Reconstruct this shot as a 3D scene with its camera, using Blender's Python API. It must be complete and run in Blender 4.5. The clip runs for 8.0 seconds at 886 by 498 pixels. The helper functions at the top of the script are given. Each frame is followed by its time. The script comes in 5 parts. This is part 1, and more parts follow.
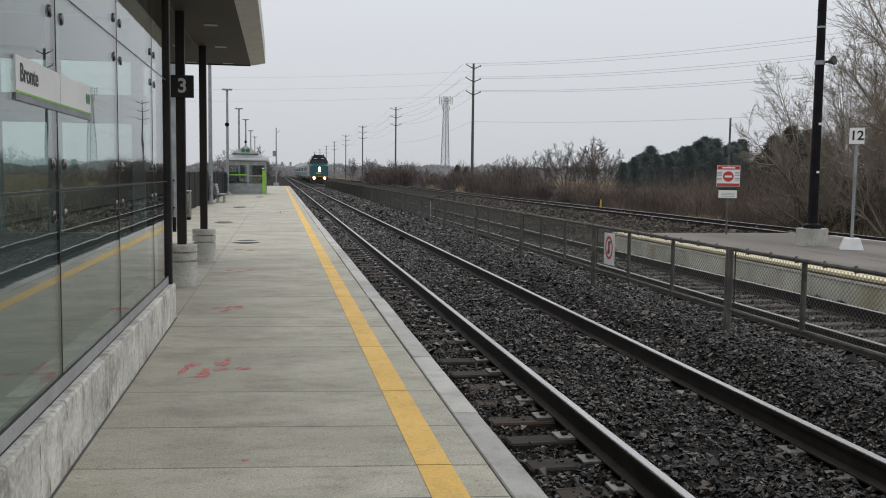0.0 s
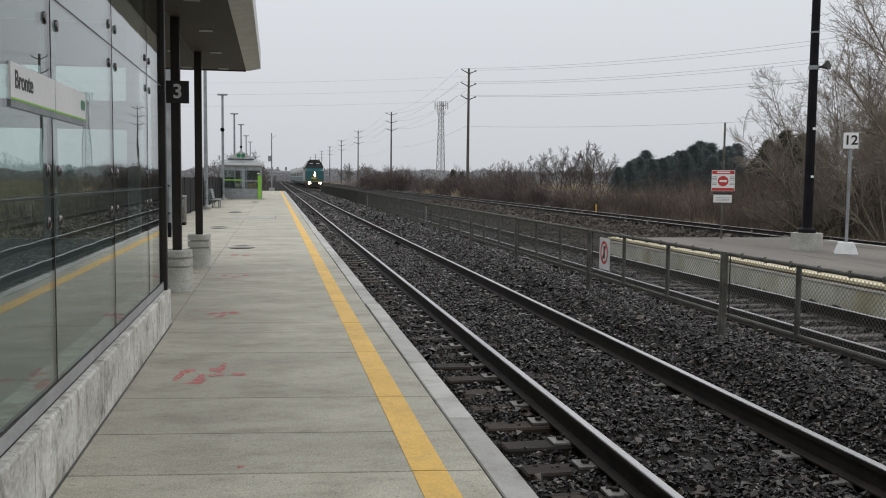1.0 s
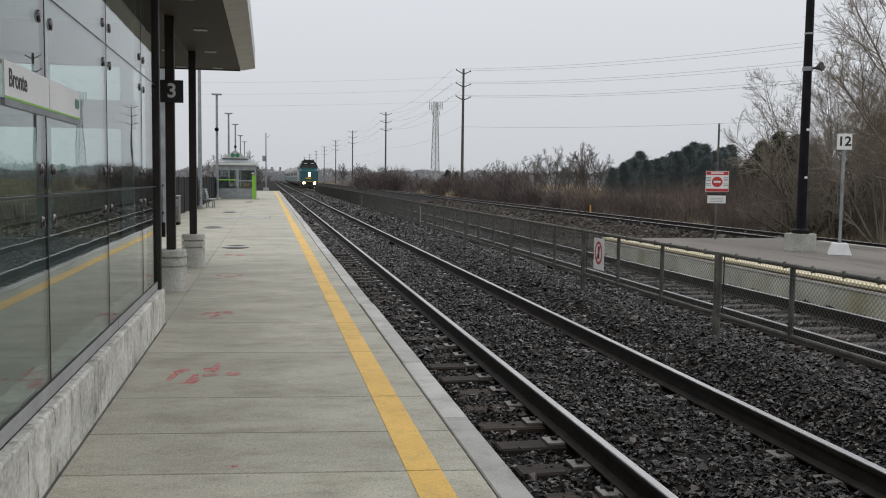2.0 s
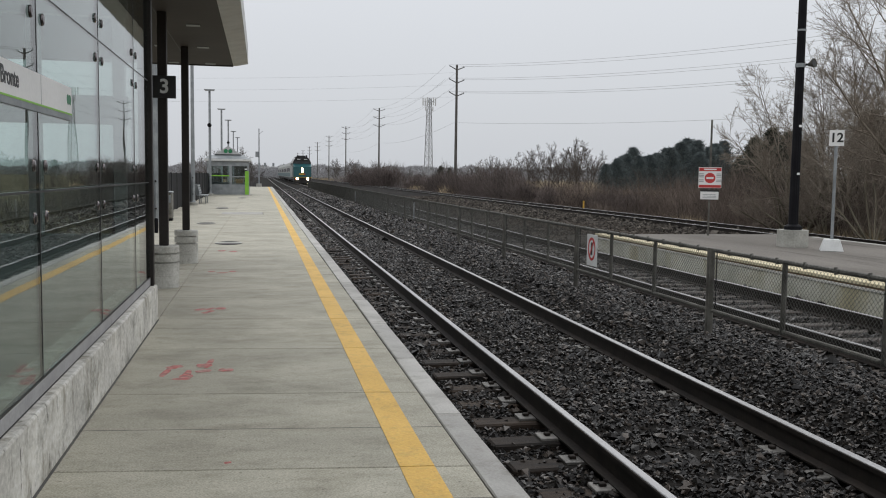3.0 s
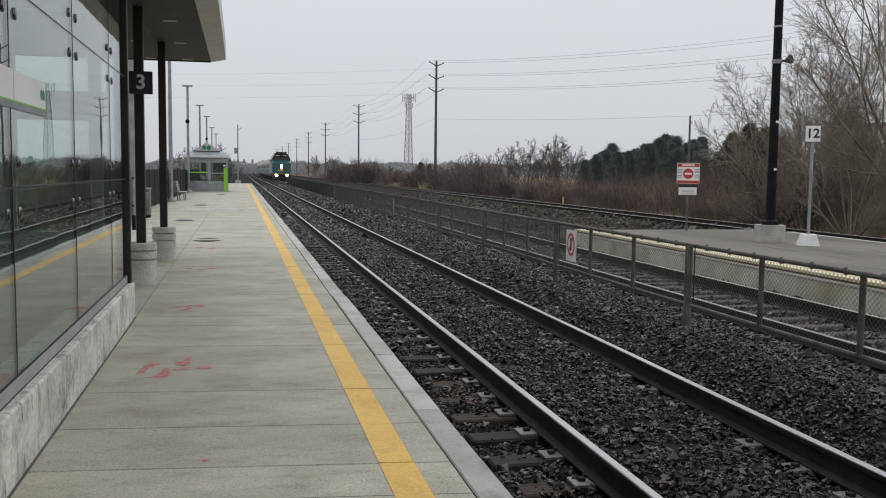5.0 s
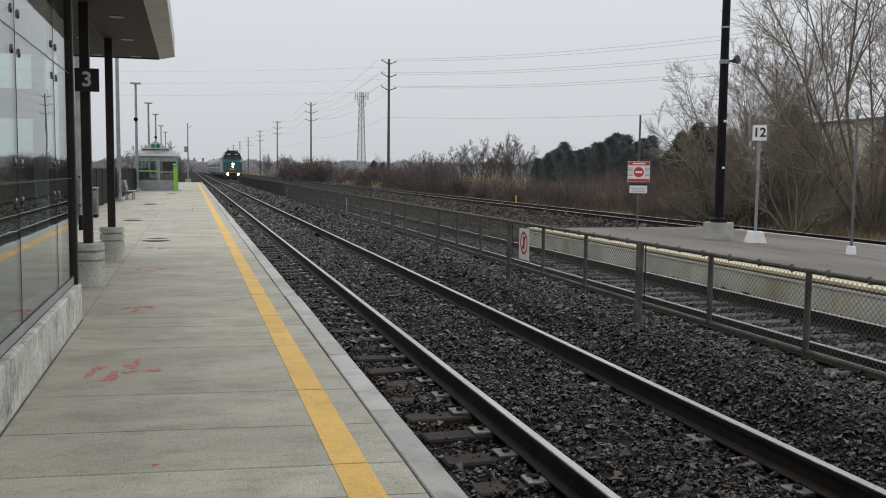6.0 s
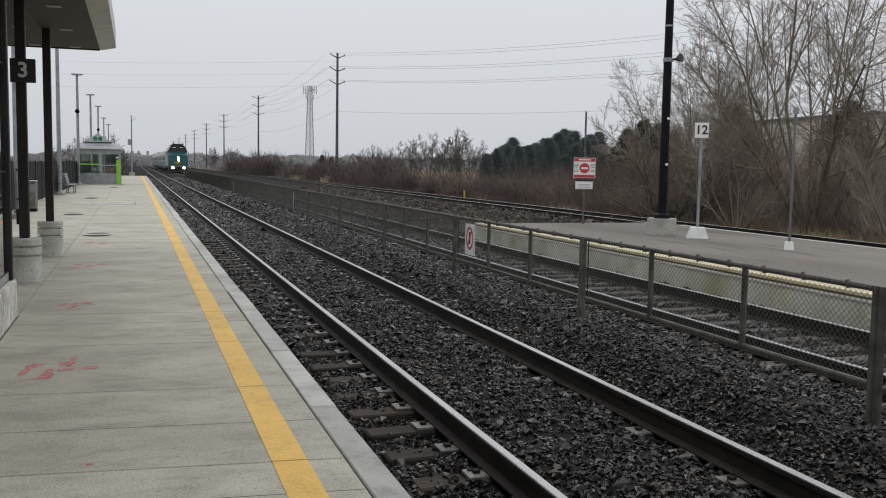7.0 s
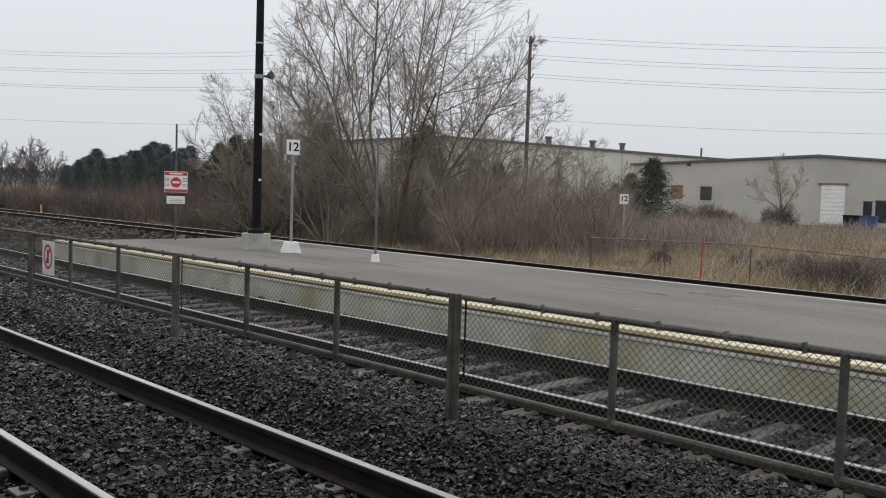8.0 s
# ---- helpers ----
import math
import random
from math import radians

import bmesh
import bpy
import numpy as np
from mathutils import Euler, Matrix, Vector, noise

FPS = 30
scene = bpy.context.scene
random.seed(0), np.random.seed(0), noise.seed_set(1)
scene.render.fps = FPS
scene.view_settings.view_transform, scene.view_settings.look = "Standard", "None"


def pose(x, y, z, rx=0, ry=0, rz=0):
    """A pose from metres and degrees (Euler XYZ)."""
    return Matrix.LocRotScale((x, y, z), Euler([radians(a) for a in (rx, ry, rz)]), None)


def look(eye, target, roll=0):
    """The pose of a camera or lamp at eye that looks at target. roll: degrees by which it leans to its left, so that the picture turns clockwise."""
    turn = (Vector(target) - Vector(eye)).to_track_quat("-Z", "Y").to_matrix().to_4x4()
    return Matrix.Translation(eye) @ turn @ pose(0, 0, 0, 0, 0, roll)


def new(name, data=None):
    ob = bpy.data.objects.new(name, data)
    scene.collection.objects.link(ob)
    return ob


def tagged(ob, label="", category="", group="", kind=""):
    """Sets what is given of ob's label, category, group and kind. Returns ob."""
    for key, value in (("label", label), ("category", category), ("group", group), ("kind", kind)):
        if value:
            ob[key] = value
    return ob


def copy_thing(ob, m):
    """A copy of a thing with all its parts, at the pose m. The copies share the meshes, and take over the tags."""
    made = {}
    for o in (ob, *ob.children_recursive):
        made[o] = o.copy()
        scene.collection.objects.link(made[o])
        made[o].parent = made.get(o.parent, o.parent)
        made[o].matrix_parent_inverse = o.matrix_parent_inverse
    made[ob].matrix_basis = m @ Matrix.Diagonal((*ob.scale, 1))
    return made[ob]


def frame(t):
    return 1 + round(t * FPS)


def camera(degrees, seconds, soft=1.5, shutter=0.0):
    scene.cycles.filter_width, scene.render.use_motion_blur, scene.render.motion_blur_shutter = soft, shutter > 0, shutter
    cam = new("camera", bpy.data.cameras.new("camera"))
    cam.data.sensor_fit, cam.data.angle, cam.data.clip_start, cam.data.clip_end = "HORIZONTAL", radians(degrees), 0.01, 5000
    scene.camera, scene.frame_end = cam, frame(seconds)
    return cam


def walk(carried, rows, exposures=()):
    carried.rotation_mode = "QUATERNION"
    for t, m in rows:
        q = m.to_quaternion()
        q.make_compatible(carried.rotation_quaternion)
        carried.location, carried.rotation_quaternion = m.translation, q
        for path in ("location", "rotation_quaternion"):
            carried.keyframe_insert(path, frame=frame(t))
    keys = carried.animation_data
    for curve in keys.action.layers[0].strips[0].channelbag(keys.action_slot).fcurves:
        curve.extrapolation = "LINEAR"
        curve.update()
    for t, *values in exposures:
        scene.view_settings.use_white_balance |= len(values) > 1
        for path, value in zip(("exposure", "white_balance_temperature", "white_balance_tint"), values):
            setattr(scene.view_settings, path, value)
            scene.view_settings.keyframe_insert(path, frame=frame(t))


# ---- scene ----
cam = camera(52.0, 8.0, soft=1.05)
# seconds, eye x y z, yaw, pitch, roll in degrees
PATH = [
    (0.0, -2.213, 0.000, 1.743, -10.31, -4.70, 0.72),
    (0.5, -2.215, -0.005, 1.746, -10.41, -4.56, 0.67),
    (1.0, -2.211, -0.008, 1.750, -10.58, -4.40, 0.64),
    (1.5, -2.214, -0.006, 1.746, -10.72, -4.33, 0.73),
    (3.0, -2.213, -0.008, 1.747, -11.36, -4.62, 0.80),
    (3.5, -2.212, 0.000, 1.748, -11.42, -4.75, 0.87),
    (4.0, -2.208, 0.002, 1.742, -11.39, -4.93, 0.74),
    (5.5, -2.200, -0.003, 1.746, -13.88, -4.78, 0.69),
    (6.0, -2.196, 0.010, 1.748, -15.55, -4.90, 0.65),
    (6.5, -2.177, 0.010, 1.749, -17.31, -5.12, 0.74),
    (7.0, -2.149, -0.005, 1.753, -18.77, -5.17, 0.98),
    (7.2, -2.130, -0.004, 1.754, -20.20, -5.10, 1.25),
    (7.4, -2.107, -0.004, 1.756, -22.75, -4.86, 1.50),
    (7.5, -2.095, -0.004, 1.756, -24.62, -4.71, 1.58),
    (7.6, -2.095, 0.005, 1.755, -27.30, -4.52, 1.65),
    (7.8, -2.108, 0.028, 1.750, -34.05, -4.05, 1.76),
    (8.0, -2.121, 0.051, 1.746, -43.97, -3.58, 1.82),
]


def aim(x, y, z, yaw, pitch, roll):
    a, b = radians(yaw), radians(pitch)
    ahead = Vector((-math.sin(a) * math.cos(b), math.cos(a) * math.cos(b), math.sin(b)))
    eye = Vector((x, y, z))
    return look(eye, eye + ahead, roll)


walk(cam, [(t, aim(*row)) for t, *row in PATH], exposures=[(0.0, -0.08), (7.0, -0.08), (7.5, -0.09), (8.0, 0.05)])

# ---- light: a closed overcast sky, with a faint wide sun behind the cloud ----
SKY = 0.70
world = bpy.data.worlds.new("world")
scene.world = world
world.use_nodes = True
wn, wl = world.node_tree.nodes, world.node_tree.links
wn.clear()
w_out, w_bg = wn.new("ShaderNodeOutputWorld"), wn.new("ShaderNodeBackground")
w_sky, w_geo, w_sep = wn.new("ShaderNodeTexSky"), wn.new("ShaderNodeTexCoord"), wn.new("ShaderNodeSeparateXYZ")
w_ramp, w_noise, w_mix, w_mul = wn.new("ShaderNodeValToRGB"), wn.new("ShaderNodeTexNoise"), wn.new("ShaderNodeMix"), wn.new("ShaderNodeMix")
w_sky.sky_type, w_sky.sun_disc = "NISHITA", False
w_sky.sun_elevation, w_sky.sun_rotation = radians(38), radians(200)
w_sky.air_density, w_sky.dust_density = 1.0, 4.0
w_ramp.color_ramp.elements[0].position, w_ramp.color_ramp.elements[0].color = 0.0, (0.93, 0.965, 1.02, 1)
w_ramp.color_ramp.elements[1].position, w_ramp.color_ramp.elements[1].color = 1.0, (2.0, 2.04, 2.12, 1)
w_noise.inputs["Scale"].default_value, w_noise.inputs["Detail"].default_value = 2.2, 4
w_mul.data_type = w_mix.data_type = "RGBA"
w_mul.blend_type = "SOFT_LIGHT"
w_mul.inputs[0].default_value = 0.10
w_mix.inputs[0].default_value = 0.93
w_gain = wn.new("ShaderNodeMix")
w_gain.data_type, w_gain.blend_type = "RGBA", "MULTIPLY"
w_gain.inputs[0].default_value = 1.0
w_gain.inputs[7].default_value = (0.1, 0.1, 0.1, 1)
wl.new(w_geo.outputs["Generated"], w_sep.inputs[0])
wl.new(w_geo.outputs["Generated"], w_noise.inputs["Vector"])
wl.new(w_sep.outputs["Z"], w_ramp.inputs[0])
wl.new(w_sky.outputs[0], w_gain.inputs[6])
wl.new(w_ramp.outputs[0], w_mul.inputs[6])
wl.new(w_noise.outputs["Fac"], w_mul.inputs[7])
wl.new(w_gain.outputs[2], w_mix.inputs[6])
wl.new(w_mul.outputs[2], w_mix.inputs[7])
wl.new(w_mix.outputs[2], w_bg.inputs["Color"])
w_bg.inputs["Strength"].default_value = SKY
wl.new(w_bg.outputs[0], w_out.inputs[0])
sun_data = bpy.data.lights.new("sun", "SUN")
sun_data.energy, sun_data.angle, sun_data.color = 0.5, radians(40), (1.0, 0.97, 0.93)
sun = new("sun", sun_data)
sun.matrix_world = pose(0, 0, 50, 48, 0, 160)


# ---- materials ----
def mat(name, c1, c2, rough=0.8, scale=2.0, bump=0.0, fine=30.0, metal=0.0, vary=0.0, speck=0.25, contrast=0.35, stretch=(1, 1, 1), spec=0.5):
    """Two-scale surface: broad patches from c1 to c2, fine grain over it, relief from the grain."""
    m = bpy.data.materials.new(name)
    m.use_nodes = True
    n, k = m.node_tree.nodes, m.node_tree.links
    p = n["Principled BSDF"]
    p.inputs["Roughness"].default_value, p.inputs["Metallic"].default_value = rough, metal
    p.inputs["Specular IOR Level"].default_value = spec
    g, mp = n.new("ShaderNodeNewGeometry"), n.new("ShaderNodeMapping")
    mp.inputs["Scale"].default_value = stretch
    k.new(g.outputs["Position"], mp.inputs[0])
    a, b, r, mx = n.new("ShaderNodeTexNoise"), n.new("ShaderNodeTexNoise"), n.new("ShaderNodeValToRGB"), n.new("ShaderNodeMix")
    a.inputs["Scale"].default_value, a.inputs["Detail"].default_value = scale, 5
    b.inputs["Scale"].default_value, b.inputs["Detail"].default_value = fine, 4
    k.new(mp.outputs[0], a.inputs["Vector"])
    k.new(mp.outputs[0], b.inputs["Vector"])
    r.color_ramp.elements[0].position, r.color_ramp.elements[1].position = 0.5 - contrast / 2, 0.5 + contrast / 2
    r.color_ramp.elements[0].color, r.color_ramp.elements[1].color = (*c1, 1), (*c2, 1)
    k.new(a.outputs["Fac"], r.inputs[0])
    mx.data_type, mx.blend_type = "RGBA", "OVERLAY"
    mx.inputs[0].default_value = speck
    k.new(r.outputs[0], mx.inputs[6])
    k.new(b.outputs["Fac"], mx.inputs[7])
    last = mx.outputs[2]
    if vary:
        o, s, mr = n.new("ShaderNodeObjectInfo"), n.new("ShaderNodeHueSaturation"), n.new("ShaderNodeMapRange")
        mr.inputs["To Min"].default_value, mr.inputs["To Max"].default_value = 1 - vary, 1 + vary
        k.new(o.outputs["Random"], mr.inputs[0])
        k.new(mr.outputs[0], s.inputs["Value"])
        k.new(last, s.inputs["Color"])
        last = s.outputs[0]
    k.new(last, p.inputs["Base Color"])
    if bump:
        bp = n.new("ShaderNodeBump")
        bp.inputs["Strength"].default_value, bp.inputs["Distance"].default_value = bump, 0.01
        k.new(b.outputs["Fac"], bp.inputs["Height"])
        k.new(bp.outputs[0], p.inputs["Normal"])
    return m


def island_mat(name, c1, c2, rough, low=0.5, high=1.5, skew=1.0, spec=0.2, scale=1.2):
    """Many small pieces in one mesh, each with a tone of its own; skew above 1 makes light ones rare."""
    m = mat(name, c1, c2, rough, scale, 0.3, 60, spec=spec)
    n, k = m.node_tree.nodes, m.node_tree.links
    g, e, mr, s = n.new("ShaderNodeNewGeometry"), n.new("ShaderNodeMath"), n.new("ShaderNodeMapRange"), n.new("ShaderNodeHueSaturation")
    p = n["Principled BSDF"]
    src = p.inputs["Base Color"].links[0].from_socket
    e.operation = "POWER"
    e.inputs[1].default_value = skew
    mr.inputs["To Min"].default_value, mr.inputs["To Max"].default_value = low, high
    k.new(g.outputs["Random Per Island"], e.inputs[0])
    k.new(e.outputs[0], mr.inputs[0])
    k.new(mr.outputs[0], s.inputs["Value"])
    k.new(src, s.inputs["Color"])
    k.new(s.outputs[0], p.inputs["Base Color"])
    return m


def glow(name, color, strength):
    m = bpy.data.materials.new(name)
    m.use_nodes = True
    p = m.node_tree.nodes["Principled BSDF"]
    p.inputs["Base Color"].default_value = (*color, 1)
    p.inputs["Emission Color"].default_value = (*color, 1)
    p.inputs["Emission Strength"].default_value = strength
    return m


def glass(name, tint, power=5.0, rough=0.0, wavy=0.0):
    m = bpy.data.materials.new(name)
    m.use_nodes = True
    n, k = m.node_tree.nodes, m.node_tree.links
    n.remove(n["Principled BSDF"])
    f, t, g, x = n.new("ShaderNodeLayerWeight"), n.new("ShaderNodeBsdfTransparent"), n.new("ShaderNodeBsdfGlossy"), n.new("ShaderNodeMixShader")
    f.inputs[0].default_value = 0.5
    p, q = n.new("ShaderNodeMath"), n.new("ShaderNodeMath")
    p.operation, q.operation = "POWER", "MULTIPLY_ADD"
    p.inputs[1].default_value = power
    q.inputs[1].default_value, q.inputs[2].default_value = 0.95, 0.045
    k.new(f.outputs["Facing"], p.inputs[0])
    k.new(p.outputs[0], q.inputs[0])
    t.inputs[0].default_value = (*tint, 1)
    g.inputs["Roughness"].default_value = rough
    if wavy:
        c, w, bp = n.new("ShaderNodeNewGeometry"), n.new("ShaderNodeTexNoise"), n.new("ShaderNodeBump")
        w.inputs["Scale"].default_value, w.inputs["Detail"].default_value = 2.2, 1.0
        bp.inputs["Strength"].default_value, bp.inputs["Distance"].default_value = wavy, 0.01
        k.new(c.outputs["Position"], w.inputs["Vector"])
        k.new(w.outputs["Fac"], bp.inputs["Height"])
        k.new(bp.outputs[0], g.inputs["Normal"])
    k.new(q.outputs[0], x.inputs[0])
    k.new(t.outputs[0], x.inputs[1])
    k.new(g.outputs[0], x.inputs[2])
    k.new(x.outputs[0], n["Material Output"].inputs[0])
    return m


def stained(m, scale, stretch, start, end, tint):
    """Lay blotches of another tone over a surface, where a stretched noise passes from start to end."""
    n, k = m.node_tree.nodes, m.node_tree.links
    p = n["Principled BSDF"]
    src = p.inputs["Base Color"].links[0].from_socket
    g, mp, t, r, mx = n.new("ShaderNodeNewGeometry"), n.new("ShaderNodeMapping"), n.new("ShaderNodeTexNoise"), n.new("ShaderNodeMapRange"), n.new("ShaderNodeMix")
    mp.inputs["Scale"].default_value = stretch
    mp.inputs["Location"].default_value = (scale, 2.0 * scale, 3.1)
    t.inputs["Scale"].default_value, t.inputs["Detail"].default_value, t.inputs["Roughness"].default_value = scale, 8, 0.68
    r.inputs["From Min"].default_value, r.inputs["From Max"].default_value = start, end
    mx.data_type, mx.blend_type = "RGBA", "MULTIPLY"
    mx.inputs[7].default_value = (*tint, 1)
    k.new(g.outputs["Position"], mp.inputs[0])
    k.new(mp.outputs[0], t.inputs["Vector"])
    k.new(t.outputs["Fac"], r.inputs[0])
    k.new(r.outputs[0], mx.inputs[0])
    k.new(src, mx.inputs[6])
    k.new(mx.outputs[2], p.inputs["Base Color"])
    return m


CONCRETE = mat("platform_concrete", (0.326, 0.310, 0.249), (0.456, 0.434, 0.354), 0.75, 1.1, 0.2, 110, vary=0.07, speck=0.75, contrast=0.42, stretch=(0.8, 1.2, 1))
stained(CONCRETE, 2.6, (0.8, 1.3, 1), 0.47, 0.70, (0.72, 0.71, 0.68))
stained(CONCRETE, 5.0, (0.8, 1.4, 1), 0.50, 0.74, (0.82, 0.82, 0.80))
stained(CONCRETE, 26.0, (1, 1, 1), 0.60, 0.70, (0.50, 0.49, 0.46))
COPING = stained(mat("coping_concrete", (0.315, 0.305, 0.285), (0.445, 0.435, 0.41), 0.7, 2.5, 0.2, 60, vary=0.13), 5.0, (1, 1, 1), 0.52, 0.68, (0.72, 0.71, 0.68))
PLINTH = mat("plinth_concrete", (0.44, 0.43, 0.395), (0.68, 0.665, 0.615), 0.85, 2.2, 0.35, 24, speck=0.6, contrast=0.34, stretch=(1, 1, 1.1))
stained(PLINTH, 3.4, (1, 1, 1.3), 0.52, 0.66, (0.52, 0.52, 0.50))
stained(PLINTH, 4.0, (1, 1.5, 0.6), 0.53, 0.64, (0.60, 0.585, 0.54))
stained(PLINTH, 17.0, (1, 1.6, 0.35), 0.60, 0.66, (0.30, 0.30, 0.28))
stained(PLINTH, 60.0, (1, 1, 1), 0.64, 0.68, (0.35, 0.34, 0.32))
BASE_CONCRETE = stained(mat("cast_base_concrete", (0.40, 0.395, 0.36), (0.56, 0.55, 0.51), 0.85, 2.5, 0.3, 40, speck=0.4), 6.0, (1, 1, 1), 0.54, 0.68, (0.70, 0.69, 0.66))
OLD_CONCRETE = mat("old_concrete", (0.30, 0.30, 0.27), (0.46, 0.45, 0.41), 0.85, 2.5, 0.4, 30, speck=0.4)
JOINT = mat("joint_dark", (0.07, 0.07, 0.065), (0.11, 0.11, 0.1), 0.9)
YELLOW = mat("yellow_paint", (0.62, 0.36, 0.045), (0.74, 0.45, 0.075), 0.6, 2.0, 0.2, 50, speck=0.3)
stained(YELLOW, 7.0, (1, 1, 1), 0.50, 0.72, (0.72, 0.74, 0.85))
stained(YELLOW, 40.0, (1, 1, 1), 0.58, 0.70, (0.62, 0.62, 0.66))
PINK = mat("faded_red_spray", (0.60, 0.175, 0.165), (0.54, 0.29, 0.26), 0.8, 14, 0, 60, contrast=0.2)
# thin worn paint: the concrete shows through in patches
pn, pk = PINK.node_tree.nodes, PINK.node_tree.links
p_geo, p_wear, p_cover = pn.new("ShaderNodeNewGeometry"), pn.new("ShaderNodeTexNoise"), pn.new("ShaderNodeMapRange")
p_wear.inputs["Scale"].default_value, p_wear.inputs["Detail"].default_value = 24.0, 6.0
p_cover.inputs["From Min"].default_value, p_cover.inputs["From Max"].default_value = 0.36, 0.62
p_cover.inputs["To Min"].default_value, p_cover.inputs["To Max"].default_value = 0.45, 0.95
pk.new(p_geo.outputs["Position"], p_wear.inputs["Vector"])
pk.new(p_wear.outputs["Fac"], p_cover.inputs[0])
pk.new(p_cover.outputs[0], pn["Principled BSDF"].inputs["Alpha"])
ASPHALT = mat("worn_asphalt", (0.142, 0.131, 0.117), (0.228, 0.212, 0.191), 0.85, 0.6, 0.3, 60, speck=0.5, contrast=0.45, spec=0.08, stretch=(1, 0.3, 1))
stained(ASPHALT, 0.9, (2.6, 0.22, 1), 0.55, 0.64, (0.72, 0.72, 0.72))
stained(ASPHALT, 30.0, (1, 1, 1), 0.58, 0.72, (0.7, 0.7, 0.7))
BALLAST_BED = mat("ballast_bed", (0.013, 0.012, 0.011), (0.028, 0.026, 0.024), 0.9, 6, 0.9, 28, speck=0.6, spec=0.05)
STONE = island_mat("ballast_stone", (0.0083, 0.0068, 0.0057), (0.0172, 0.0144, 0.0123), 0.36, 0.45, 9.5, 5.5, 0.34)
RAIL_STEEL = mat("rusted_rail_side", (0.013, 0.0105, 0.009), (0.028, 0.0215, 0.0175), 0.7, 5, 0.2, 40, spec=0.2)
RAIL_TOP = mat("polished_rail_head", (0.28, 0.28, 0.285), (0.40, 0.40, 0.405), 0.42, 1.2, 0.05, 60, metal=0.55, stretch=(8, 0.5, 1))
TIE = mat("weathered_tie_wood", (0.0095, 0.0068, 0.0048), (0.046, 0.030, 0.019), 0.85, 5, 0.6, 35, vary=0.4, stretch=(0.4, 4, 4))
OLD_TIE = mat("grey_tie_wood", (0.040, 0.033, 0.029), (0.125, 0.108, 0.095), 0.85, 5, 0.6, 35, vary=0.3, stretch=(0.4, 4, 4))
PLATE = mat("rusty_tie_plate", (0.085, 0.080, 0.073), (0.185, 0.177, 0.163), 0.5, 14, 0.2, 60, vary=0.25)
OLD_PLATE = mat("dark_rusted_plate", (0.035, 0.028, 0.023), (0.085, 0.066, 0.052), 0.8, 14, 0.3, 60, vary=0.3)
GALV = mat("galvanised_steel", (0.22, 0.24, 0.25), (0.33, 0.35, 0.36), 0.5, 3, 0.1, 40, metal=0.4)
FENCE_STEEL = mat("dull_fence_steel", (0.062, 0.059, 0.051), (0.155, 0.148, 0.130), 0.6, 6, 0.2, 50, metal=0.3, vary=0.12)
RAIL_PIPE = mat("pale_dull_pipe", (0.10, 0.095, 0.080), (0.21, 0.20, 0.175), 0.65, 7, 0.2, 50, metal=0.2, vary=0.15)
WIRE = mat("fence_wire", (0.080, 0.081, 0.072), (0.140, 0.140, 0.126), 0.6, 9, 0, 50, metal=0.2)
DARK_STEEL = mat("dark_brown_steel", (0.022, 0.019, 0.018), (0.035, 0.031, 0.029), 0.5, 2, 0.05, 40, spec=0.2)
BLACK_STEEL = mat("black_steel", (0.006, 0.006, 0.008), (0.012, 0.012, 0.014), 0.65, 3, 0.05, 40, spec=0.12)
SOFFIT = mat("brown_soffit", (0.036, 0.030, 0.027), (0.05, 0.043, 0.039), 0.7, 1.0, 0, 30)
WHITE = mat("white_paint", (0.72, 0.72, 0.71), (0.8, 0.8, 0.79), 0.6, 2, 0, 40)
WHITE_DULL = mat("dull_white_panel", (0.55, 0.56, 0.55), (0.66, 0.67, 0.66), 0.6, 3, 0, 40)
RED = mat("sign_red", (0.42, 0.03, 0.03), (0.5, 0.045, 0.04), 0.5)
BLACK = mat("black_paint", (0.012, 0.012, 0.012), (0.02, 0.02, 0.02), 0.5)
GREEN = mat("lime_green_paint", (0.2, 0.48, 0.04), (0.25, 0.55, 0.05), 0.5)
LOGO_GREEN = mat("dark_green_paint", (0.01, 0.16, 0.06), (0.015, 0.2, 0.08), 0.5)
ALU = mat("brushed_aluminium", (0.42, 0.43, 0.43), (0.52, 0.53, 0.53), 0.45, 4, 0, 40, metal=0.5)
CHANNEL = mat("dull_aluminium", (0.30, 0.30, 0.305), (0.37, 0.37, 0.375), 0.6, 4, 0, 40, spec=0.25)
CHROME = mat("polished_bolt", (0.10, 0.09, 0.09), (0.20, 0.18, 0.18), 0.22, 5, metal=0.9)
GLASS_WALL = glass("wall_glass", (0.85, 0.94, 0.915), 4.2, wavy=0.035)
GLASS_CLEAR = glass("shelter_glass", (0.88, 0.92, 0.91), 5.0)
INNER = mat("inner_plaster", (0.33, 0.345, 0.345), (0.40, 0.415, 0.415), 0.8)
INNER_FLOOR = mat("inner_floor", (0.23, 0.235, 0.225), (0.29, 0.295, 0.28), 0.6, 1.5)
EARTH = mat("winter_grass_ground", (0.085, 0.066, 0.045), (0.21, 0.165, 0.10), 0.95, 0.18, 0.8, 9, speck=0.6, contrast=0.4, spec=0.05)
BARK = mat("grey_bark", (0.120, 0.108, 0.080), (0.225, 0.202, 0.152), 0.9, 2, 0.3, 30, spec=0.1)
FAR_TWIG = mat("brown_grey_twig", (0.085, 0.074, 0.066), (0.15, 0.132, 0.118), 0.9, 0.6, spec=0.05)
TWIG = mat("bare_twig", (0.195, 0.165, 0.135), (0.31, 0.268, 0.218), 0.9, 0.6, spec=0.1)
